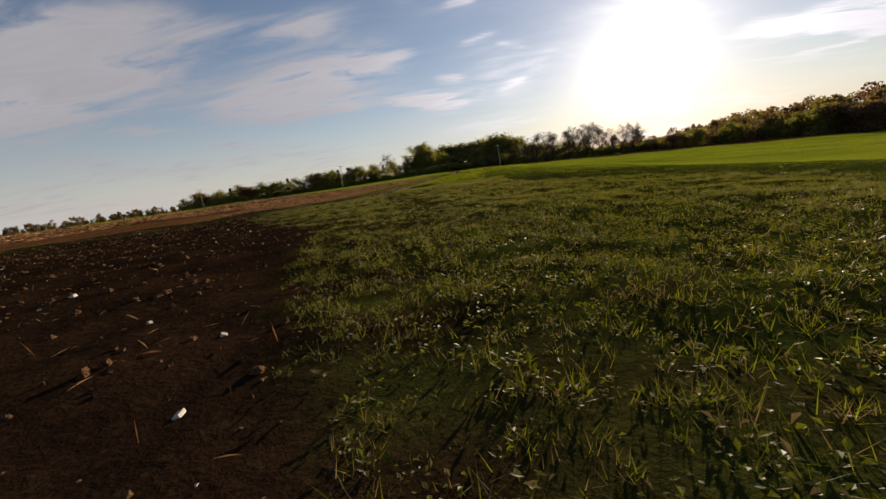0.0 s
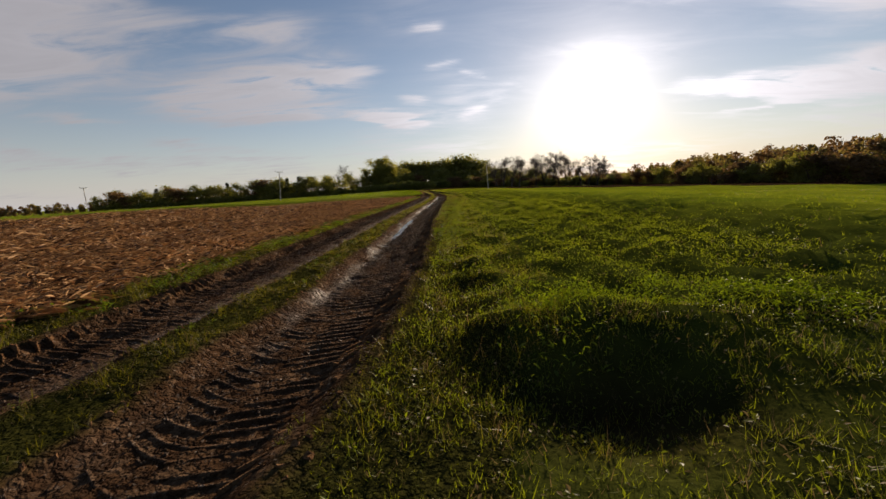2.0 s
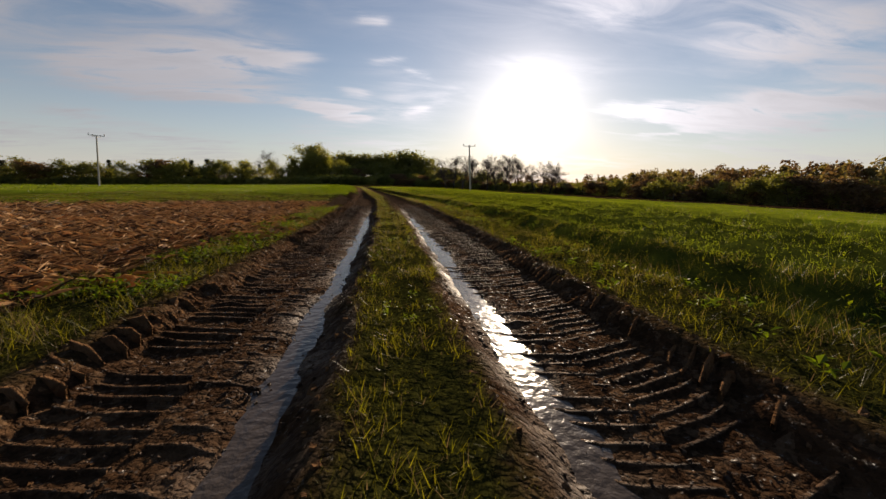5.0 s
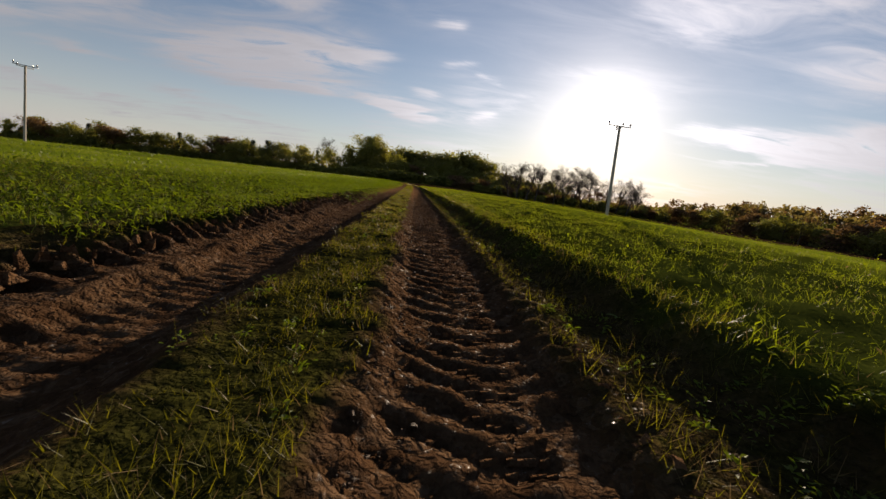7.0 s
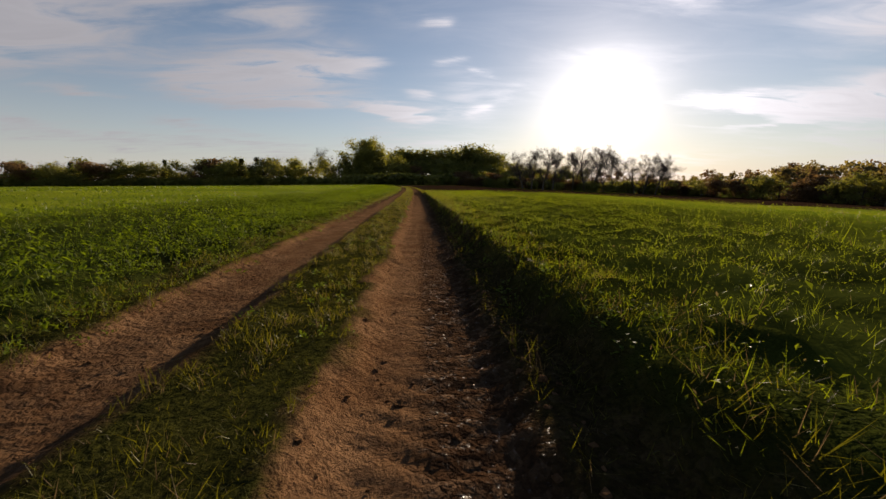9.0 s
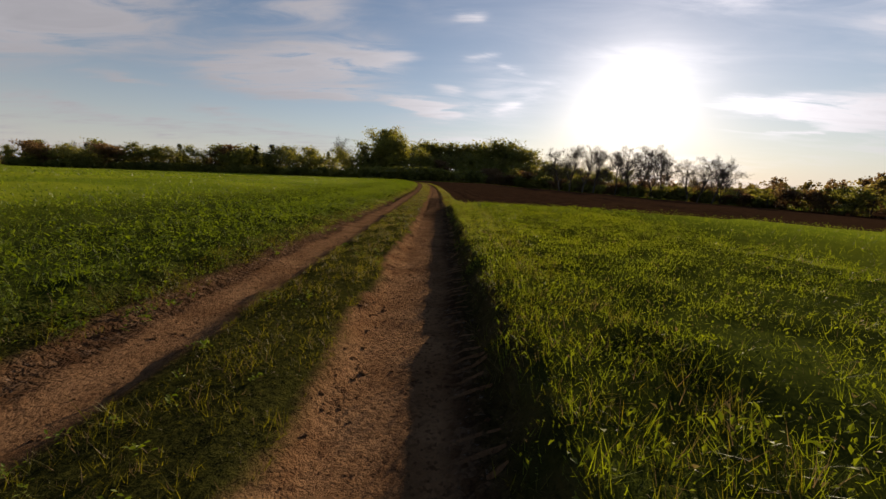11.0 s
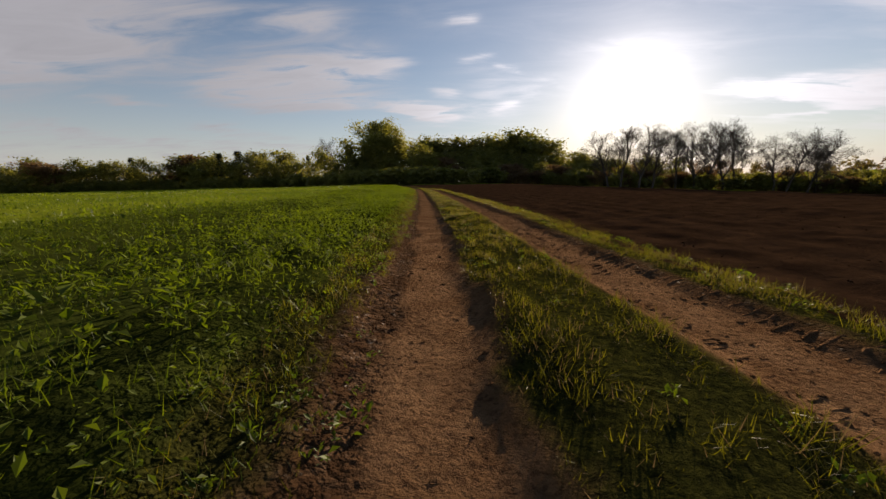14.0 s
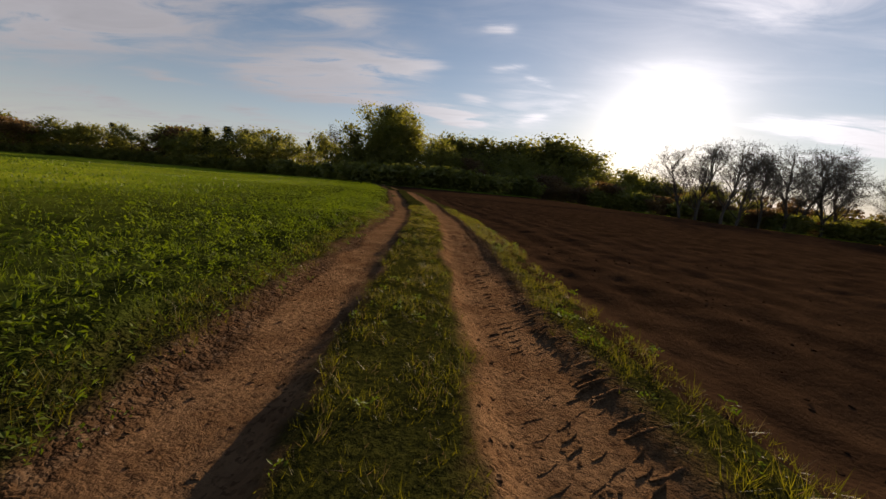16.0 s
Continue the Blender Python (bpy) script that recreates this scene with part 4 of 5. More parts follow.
def build_left_crop():
    """Broad-leaved green crop left of the track."""
    rng = np.random.RandomState(6)
    made = []
    for n, u0, u1, p, size in ((360000, -1.5, -4.4, 1.05, 0.95), (170000, -4, -9, 1.1, 1.2), (120000, -8.5, -26, 1.2, 1.6), (60000, -25, -75, 1.15, 3.2), (30000, -70, -230, 1.1, 6.5)):
        x, y = along_track(rng, n, CORNER_LEFT - 1, 285, u0, u1, p)
        z, i, u, bare = ground_height(x, y)
        clump = field_noise(x, y, 0.62 * size ** 0.6, 71) * 0.55 + field_noise(x, y, 0.26 * size ** 0.6, 72) * 0.55
        ok = (y + 0.5 * field_noise(x, y, 2, 73) > crop_start(x)) & (bare < 0.4) & (clump > rng.uniform(-0.6, 0.4, n)) & (u < -1.3)
        x, y, z, clump, u = x[ok], y[ok], z[ok], clump[ok], u[ok]
        m = len(x)
        edge = 0.5 + 0.5 * step(1.4, 2.6, -u)
        grassy = rng.uniform(0, 1, m) < np.clip(0.38 + 0.5 * field_noise(x, y, 1.7, 74), 0.1, 0.75)
        L = np.where(grassy, rng.uniform(0.07, 0.17, m), rng.uniform(0.035, 0.085, m) * np.clip(0.9 + 0.7 * clump, 0.5, 1.7)) * size ** 0.75 * edge
        W = np.where(grassy, 0.005 * size, L * rng.uniform(0.35, 0.6, m))
        lift = np.where(grassy, 0.0, rng.uniform(-0.03, 0.13, m) * edge * np.clip(0.8 + 1.6 * clump, 0.05, 2.4)) * min(size, 1.8) ** 0.5
        b = ~grassy
        made.append(leaves(rng, x[b], y[b], z[b], L[b], W[b], 0.75, 0.8, lift[b]) if size < 1.4 else blades(rng, x[b], y[b], z[b] + 0.3 * lift[b], L[b], W[b] * 1.2, 0.9))
        made.append(blades(rng, x[grassy], y[grassy], z[grassy], L[grassy], W[grassy], 0.5))
    v, f = join(made)
    tagged(new("crop", mesh_from("crop", v, f, M_CROP)), "dense low broad-leaved green crop", "crop", kind="stuff")


def build_right_field():
    """Grass-like green field right of the track, and the grass over which the walk begins."""
    rng = np.random.RandomState(7)
    made = []
    for n, u0, u1, p, size in ((480000, 1.4, 7, 1.35, 0.85), (150000, 6, 22, 1.15, 1.6), (90000, 20, 70, 1.1, 3.0), (45000, 60, 170, 1.1, 6.5)):
        x, y = along_track(rng, n, 26, CORNER_RIGHT + 1, u0, u1, p)
        made.append((x, y, size))
    made.append((*along_track(rng, 130000, 27, 50, 1.8, 8, 1.2), 0.9))
    made.append((*along_track(rng, 120000, 132, CORNER_RIGHT + 1, 1.4, 7, 1.15), 0.75))
    for n, x0, x1, size in ((100000, 12, 36, 1.5), (20000, 34, 90, 3.6)):
        made.append((rng.uniform(x0, x1, n), rng.uniform(-3, 29, n), size))
    out = []
    for x, y, size in made:
        n = len(x)
        z, i, u, bare = ground_height(x, y)
        clump = field_noise(x, y, 1.1 * size ** 0.7, 81) * 0.5 + field_noise(x, y, 0.36 * size ** 0.7, 82) * 0.6
        soil, straw, turned = zones(x, y, u)
        ok = (soil + straw + turned < 0.5) & (bare < 0.3) & (clump > rng.uniform(-0.70, 0.48, n)) & ((u > crop_edge(y) - 0.1) | (y < 22)) & ((u > 1.2) | (u < -1.2))
        ok &= rng.uniform(0, 1, n) > 0.5 * step(146, 150.5, y + 0.6 * field_noise(x, y, 2.0, 88))
        ok &= rng.uniform(0, 1, n) > worn_path(x, y) * step(30, 22, y) * 0.95
        x, y, z, clump, u = x[ok], y[ok], z[ok], clump[ok], u[ok]
        m = len(x)
        tall = (0.42 + 0.58 * step(16, 40, y)) * (1 + 0.3 * step(50, 80, y))
        broad = rng.uniform(0, 1, m) < 0.24 + 0.14 * step(60, 90, y) + 0.26 * step(66, 48, y) * step(28, 32, y) - 0.17 * step(32, 24, y)
        L = np.where(broad, rng.uniform(0.014, 0.034, m) * (1 - 0.35 * step(32, 24, y) + 0.15 * step(66, 48, y) * step(28, 32, y)), rng.uniform(0.035, 0.092, m) * tall) * size ** 0.75 * np.clip(0.92 + 1.3 * clump, 0.2, 2.6)
        W = np.where(broad, L * 0.45, rng.uniform(0.0030, 0.0065, m) * size)
        lift = np.where(broad, rng.uniform(0, 0.09, m) * tall * np.clip(0.8 + 1.2 * clump, 0.1, 2.0), 0) * min(size, 1.6) ** 0.5
        out.append(leaves(rng, x[broad], y[broad], z[broad], L[broad], W[broad], 0.75, 0.6, lift[broad]))
        g = ~broad
        out.append(blades(rng, x[g], y[g], z[g], L[g], W[g], 0.75))
    v, f = join(out)
    tagged(new("green_field", mesh_from("green_field", v, f, M_FIELD)), "lush knee-low green field of young cereal and weeds", "crop", kind="stuff")


def build_rough_grass():
    """The worn rough grass over which the walk begins."""
    rng = np.random.RandomState(17)
    out = []
    # tufts: many short blades from one root, with small weeds between
    n = 84000
    tx, ty = rng.uniform(-5, 16, n), rng.uniform(-2.5, 29, n)
    i, u = lateral(tx, ty)
    soil, straw, turned = zones(tx, ty, u)
    lush = 0.15 + field_noise(tx, ty, 2.2, 83) * 0.3 + field_noise(tx, ty, 0.7, 84) * 0.5 + 0.2 * step(4, 6, tx) + 0.3 * step(9, 5, ty) - 0.6 * worn_path(tx, ty) - 0.3 * step(-2.5, -0.3, edge_soil(tx, ty))
    keep = (soil + straw + turned < 0.5) & (tx < 9 + 7 * step(20, 10, ty)) & (lush > rng.uniform(-0.85, 0.35, n)) & ((np.abs(u) > 1.5) | (ty < 22))
    tx, ty, lush = tx[keep], ty[keep], lush[keep]
    count = 11
    r = np.repeat(rng.uniform(0.02, 0.09, len(tx)), count)
    w = rng.uniform(0, 6.28, len(r))
    q = np.sqrt(rng.uniform(0, 1, len(r))) * r
    x, y, rich = np.repeat(tx, count) + q * np.cos(w), np.repeat(ty, count) + q * np.sin(w), np.repeat(lush, count)
    z = ground_height(x, y)[0]
    weed = np.repeat(rng.uniform(0, 1, len(tx)) < 0.28 + 0.25 * step(9, 5, ty), count)
    L = rng.uniform(0.035, 0.095, len(x)) * np.clip(0.8 + 0.9 * rich, 0.35, 2.0)
    few = weed & (rng.uniform(0, 1, len(x)) < 0.45)
    out.append(leaves(rng, x[few], y[few], z[few], L[few] * 0.42, L[few] * 0.20, 0.9, 0.7, rng.uniform(0, 0.06, few.sum())))
    g = ~weed
    out.append(blades(rng, x[g], y[g], z[g] - 0.005, L[g], rng.uniform(0.0030, 0.0060, g.sum()), 0.9))
    v, f = join(out)
    tagged(new("rough_grass", mesh_from("rough_grass", v, f, M_WORN)), "worn tufted grass and small weeds on brown soil", "grass", kind="stuff")


def build_weeds():
    """Leafy weeds in patches along the edge of the stubble and beside the crops."""
    rng = np.random.RandomState(18)
    out = []
    for n, y0, y1, u0, u1, size in ((3400, 27, 236, -0.55, 0.55, 0.5), (3000, 27, 87, -2.75, -1.6, 0.9), (3600, 80.5, 98, -18, -1.9, 0.8), (1500, 34, 62, 1.8, 2.8, 0.7), (900, 40, 88, 1.7, 3.2, 0.9), (900, 84, 125, 1.6, 2.4, 0.55), (3600, 100, 236, -2.1, -1.22, 0.6), (900, 152, 236, 1.45, 2.2, 0.7), (1500, 146, 156, 1.7, 9.0, 1.1)):
        x, y = along_track(rng, n, y0, y1, u0, u1)
        bare = ground_height(x, y)[3]
        ok = (field_noise(x, y, 2.2, 65) + 0.5 * field_noise(x, y, 0.7, 66) > rng.uniform(-0.3, 0.5, n)) & ((bare < 0.4) | (y0 in (84, 100)))
        x, y = x[ok], y[ok]
        count = 13
        w, r = rng.uniform(0, 6.28, len(x) * count), rng.uniform(0.0, 0.10, len(x) * count) * size
        px, py = np.repeat(x, count) + r * np.cos(w), np.repeat(y, count) + r * np.sin(w)
        z = ground_height(px, py)[0]
        L = rng.uniform(0.03, 0.085, len(px)) * size * np.repeat(rng.uniform(0.6, 1.3, len(x)), count)
        out.append(leaves(rng, px, py, z, L, L * rng.uniform(0.3, 0.6, len(px)), 0.9, 0.7, rng.uniform(0, 0.09, len(px)) * size))
    for k in range(16):
        n = rng.randint(90, 260)
        cx, cy, r, h = rng.uniform(2.0, 5.6), rng.uniform(28.5, 29.9), rng.uniform(0.10, 0.26), rng.uniform(0.08, 0.26)
        px, py = cx + rng.normal(0, r, n), cy + rng.normal(0, r * 0.8, n)
        L = rng.uniform(0.025, 0.07, n)
        out.append(leaves(rng, px, py, ground_height(px, py)[0], L, L * rng.uniform(0.2, 0.45, n), 0.8, 0.7, rng.uniform(0, 1, n) * h * np.exp(-((px - cx) / (1.6 * r)) ** 2)))
    v, f = join(out)
    tagged(new("weeds", mesh_from("weeds", v, f, M_CROP)), "patches of leafy green weeds beside the ruts", "weeds", kind="stuff")


def build_stubble():
    """Cut stalks and loose straw of the harvested field."""
    rng = np.random.RandomState(8)
    out = []
    for n, u0, u1, p, size in ((190000, -2.2, -9, 1.15, 0.9), (45000, -7, -28, 1.15, 1.7), (26000, -25, -90, 1.1, 3.6), (14000, -80, -200, 1.1, 7.0)):
        x, y = along_track(rng, n, 19, STUBBLE_END + 0.8, u0, u1, p)
        z, i, u, bare = ground_height(x, y)
        soil, straw, turned = zones(x, y, u)
        ok = straw > 0.5
        x, y, z = x[ok], y[ok], z[ok]
        m = len(x)
        L = rng.uniform(0.08, 0.36, m) * size ** 0.8
        flat = rng.uniform(0, 1, m) < 0.6
        out.append(leaves(rng, x[flat], y[flat], z[flat] + 0.012, L[flat], rng.uniform(0.0035, 0.010, flat.sum()) * size, 1.28, 0.35, rng.uniform(0, 0.05, flat.sum())))
        out.append(blades(rng, x[~flat], y[~flat], z[~flat], L[~flat] * 0.7, rng.uniform(0.003, 0.009, m - flat.sum()) * size, 0.9))
    # swathes of long straw combed one way, along the edge of the field
    for k in range(70):
        n = rng.randint(50, 150)
        i = rng.randint(np.argmin(np.abs(CENTRE[:, 1] - 26)), np.argmin(np.abs(CENTRE[:, 1] - 80)))
        off, way, size = rng.uniform(2.9, 5.8), rng.uniform(-0.9, 0.9), rng.uniform(0.18, 0.45)
        cx, cy = CENTRE[i, 0] - off * NORMAL[i, 0], CENTRE[i, 1] - off * NORMAL[i, 1]
        x, y = cx + rng.normal(0, size, n), cy + rng.normal(0, size * 0.7, n)
        z, th = ground_height(x, y)[0], way + rng.normal(0, 0.3, n)
        L, up = rng.uniform(0.15, 0.42, n), rng.uniform(0.02, 0.10, n)
        a = np.stack([x, y, z + 0.01], 1)
        m = a + np.stack([np.cos(th) * L * 0.5, np.sin(th) * L * 0.5, up], 1)
        e = a + np.stack([np.cos(th + 0.2) * L, np.sin(th + 0.2) * L, 0.2 * up], 1)
        w = np.stack([-np.sin(th), np.cos(th), np.zeros(n)], 1) * rng.uniform(0.002, 0.005, n)[:, None]
        q = np.arange(n) * 4
        out.append((np.stack([a, m + w, e, m - w], 1).reshape(-1, 3), np.concatenate([np.stack([q, q + 1, q + 2], 1), np.stack([q, q + 2, q + 3], 1)])))
    x, y = rng.uniform(-12, 7, 2600), rng.uniform(-3, 19, 2600)
    z, i, u, bare = ground_height(x, y)
    ok = zones(x, y, u)[0] > 0.5
    m = ok.sum()
    out.append(leaves(rng, x[ok], y[ok], z[ok] + 0.01, rng.uniform(0.04, 0.17, m), rng.uniform(0.002, 0.005, m), rng.choice([1.45, 1.2, 0.5], m), 0.3))
    v, f = join(out)
    tagged(new("stubble", mesh_from("stubble", v, f, M_STRAW)), "pale cut straw and stubble lying on brown soil", "stubble", kind="stuff")


build_turf()
build_left_crop()
build_right_field()
build_rough_grass()
build_weeds()
build_stubble()

# ---------------------------------------------------------------- loose earth


def lumps(rng, x, y, z, size, tall=1.0):
    """Rough earth lumps: squashed, jittered eight-pointed bodies."""
    base = np.array([(-1, -1, 0), (1, -1, 0), (1, 1, 0), (-1, 1, 0), (-0.6, -0.6, 1), (0.6, -0.6, 1), (0.6, 0.6, 1), (-0.6, 0.6, 1)], float)
    quads = np.array([(0, 1, 5, 4), (1, 2, 6, 5), (2, 3, 7, 6), (3, 0, 4, 7), (4, 5, 6, 7)])
    n = len(x)
    th = rng.uniform(0, 6.28, n)
    v = base[None] * rng.uniform(0.6, 1.4, (n, 8, 3)) * (size[:, None] * rng.uniform(0.6, 1.3, (n, 3)))[:, None, :] * np.array((0.5, 0.5, 0.55 * tall))
    c, s = np.cos(th)[:, None], np.sin(th)[:, None]
    vx, vy = v[..., 0] * c - v[..., 1] * s, v[..., 0] * s + v[..., 1] * c
    v = np.stack([vx + x[:, None], vy + y[:, None], v[..., 2] + (z - 0.15 * size)[:, None]], 2).reshape(-1, 3)
    f = (np.arange(n)[:, None, None] * 8 + quads[None]).reshape(-1, 4)
    return v, f


def build_loose_earth():
    rng = np.random.RandomState(9)
    out = []
    for n, y0, y1, u0, u1, p, lo, hi in ((9000, CORNER_RIGHT - 1, 250, 2.1, 12, 1.3, 0.010, 0.045),):
        x, y = along_track(rng, n, y0, y1, u0, u1, p)
        z, i, u, bare = ground_height(x, y)
        keep = zones(x, y, u)[2] > 0.5
        x, y, z = x[keep], y[keep], z[keep]
        out.append(lumps(rng, x, y, z, lo + (hi - lo) * rng.uniform(0, 1, len(x)) ** 2.5, 0.6))
    v, f = join(out)
    tagged(new("clods", mesh_from("clods", v, f, M_CLOD)), "dark turned clods of the ploughed field", "clods", kind="stuff")
    # crumbs in the ruts and along the edges
    out = []
    for n, y0, y1, u0, u1 in ((3200, 23, 80, -1.5, -0.6), (3600, 23, 80, 0.7, 1.55), (2600, 80, 122, -1.6, -0.45), (3000, 80, 122, 0.4, 1.65), (8500, 130, 236, 0.45, 1.35), (6500, 130, 236, -1.4, -0.5), (4500, 120, 236, -1.6, -1.15), (3000, 120, 236, 0.45, 0.68), (3600, 120, 236, 1.15, 1.55), (2600, 77, 92, -3.2, -0.5)):
        x, y = along_track(rng, n, y0, y1, u0, u1)
        z, i, u, bare = ground_height(x, y)
        keep = bare > 0.5
        x, y, z = x[keep], y[keep], z[keep]
        out.append(lumps(rng, x, y, z, rng.uniform(0.007, 0.020, len(x)) * rng.choice([1, 1, 1.5, 2.2], len(x)), 0.5))
    grit = []
    for n, y0, y1, u0, u1 in ((15000, 24, 80, -1.30, -0.38), (10000, 24, 80, 0.5, 1.3), (1200, 86, 112, 0.4, 0.66)):
        x, y = along_track(rng, n, y0, y1, u0, u1)
        z = ground_height(x, y)[0]
        grit.append(lumps(rng, x, y, z, rng.uniform(0.006, 0.017, n) * rng.choice([1, 1, 1.5], n)))
    v, f = join(grit)
    tagged(new("grit", mesh_from("grit", v, f, M_TRACK, False, {"wet": np.full(len(v), 1.3), "green": np.zeros(len(v))})),
           "wet glistening grit on the bed of the ruts", "grit", kind="stuff")
    x, y = rng.uniform(-14, 7, 5000), rng.uniform(-3, 18, 5000)
    z, i, u, bare = ground_height(x, y)
    keep = zones(x, y, u)[0] > 0.5
    out.append(lumps(rng, x[keep], y[keep], z[keep], 0.015 + 0.07 * rng.uniform(0, 1, keep.sum()) ** 2))
    v, f = join(out)
    tagged(new("crumbs", mesh_from("crumbs", v, f, M_TRACK, False, {"wet": np.full(len(v), 0.6), "green": np.zeros(len(v))})),
           "loose crumbs of earth in the ruts", "soil crumbs", kind="stuff")
    x, y = rng.uniform(-10, 7, 130), rng.uniform(-2, 17, 130)
    z, i, u, bare = ground_height(x, y)
    keep = zones(x, y, u)[0] > 0.5
    v, f = lumps(rng, x[keep], y[keep], z[keep], rng.uniform(0.02, 0.07, keep.sum()))
    tagged(new("stones", mesh_from("stones", v, f, M_STONE)), "small pale flints on the bare soil", "stones", kind="stuff")


build_loose_earth()
build_prints()

# ---------------------------------------------------------------- trees


def tube(points, radii, sides):
    p = np.array(points)
    v, f = [], []
    for k in range(len(p)):
        t = Vector(p[min(k + 1, len(p) - 1)] - p[max(k - 1, 0)]).normalized()
        a = t.orthogonal().normalized()
        b = t.cross(a)
        for j in range(sides):
            w = 2 * math.pi * j / sides
            v.append(Vector(p[k]) + (a * math.cos(w) + b * math.sin(w)) * radii[k])
    for k in range(len(p) - 1):
        for j in range(sides):
            f.append((k * sides + j, k * sides + (j + 1) % sides, (k + 1) * sides + (j + 1) % sides, (k + 1) * sides + j))
    return np.array([tuple(q) for q in v]), np.array(f)


def grow(rng, start, heading, length, radius, level, top, pieces, tips, spread, sides):
    """A limb with bends, and its own side limbs."""
    n = 5 if level == 0 else 4
    pts, at, h = [np.array(start)], np.array(start), np.array(heading, float)
    for k in range(n):
        h = h + rng.normal(0, 0.10 + 0.05 * level, 3) + np.array((0, 0, 0.06 if level else 0.0))
        h /= np.linalg.norm(h)
        at = at + h * length / n
        pts.append(at)
    pieces.append(tube(pts, np.linspace(radius, radius * (0.35 if level < top else 0.2), n + 1), max(3, sides - 2 * level)))
    if level >= top:
        tips.append((pts[-1], length))
        tips.append((pts[2], length))
        return
    count = [16 if spread < 0.47 else 9, 5, 4][min(level, 2)]
    low = 0.12 if spread < 0.47 else 0.28
    for c in range(count):
        q = (low + (1 - low) * (c + rng.uniform(0, 0.8)) / count) if level == 0 else rng.uniform(0.3, 1.0)
        k = min(int(q * n), n - 1)
        p = pts[k] + (pts[k + 1] - pts[k]) * (q * n - k)
        w = rng.uniform(0, 6.28)
        out = np.array((math.cos(w), math.sin(w), rng.uniform(0.1, 0.9)))
        hd = h * (1 - spread) + out * spread
        hd /= np.linalg.norm(hd)
        grow(rng, p, hd, length * rng.uniform(0.38, 0.58) * (1.15 - 0.45 * q if level == 0 else 1), radius * rng.uniform(0.30, 0.45), level + 1, top, pieces, tips, spread, sides)


def leaf_clumps(rng, tips, per_tip, radius, size):
    """Loose clumps of small leaves round the ends of the limbs."""
    c = np.array([p for p, _ in tips])
    n = len(c) * per_tip
    p = np.repeat(c, per_tip, 0) + rng.normal(0, 1, (n, 3)) * radius * np.array((1, 1, 0.75))
    a, b = rng.normal(0, 1, (n, 3)), rng.normal(0, 1, (n, 3))
    a /= np.linalg.norm(a, axis=1)[:, None]
    b = np.cross(a, b)
    b /= np.linalg.norm(b, axis=1)[:, None]
    s = (size * rng.uniform(0.5, 1.4, n))[:, None]
    v = np.stack([p - a * s, p + b * s * 0.6, p + a * s, p - b * s * 0.6], 1).reshape(-1, 3)
    k = np.arange(n) * 4
    f = np.concatenate([np.stack([k, k + 1, k + 2], 1), np.stack([k, k + 2, k + 3], 1)])
    # the dense heart of each clump
    o = np.array([(1, 0, 0), (0, 1, 0), (-1, 0, 0), (0, -1, 0), (0, 0, 1), (0, 0, -1)], float)
    h = c[:, None] + o[None] * rng.uniform(0.20, 0.60, (len(c), 6, 1)) * radius + rng.normal(0, 0.12, (len(c), 6, 3)) * radius
    e = np.array([(0, 1, 4), (1, 2, 4), (2, 3, 4), (3, 0, 4), (1, 0, 5), (2, 1, 5), (3, 2, 5), (0, 3, 5)])
    hearts = (np.arange(len(c))[:, None, None] * 6 + e[None] + len(v)).reshape(-1, 3)
    return np.concatenate([v, h.reshape(-1, 3)]), np.concatenate([f, hearts])


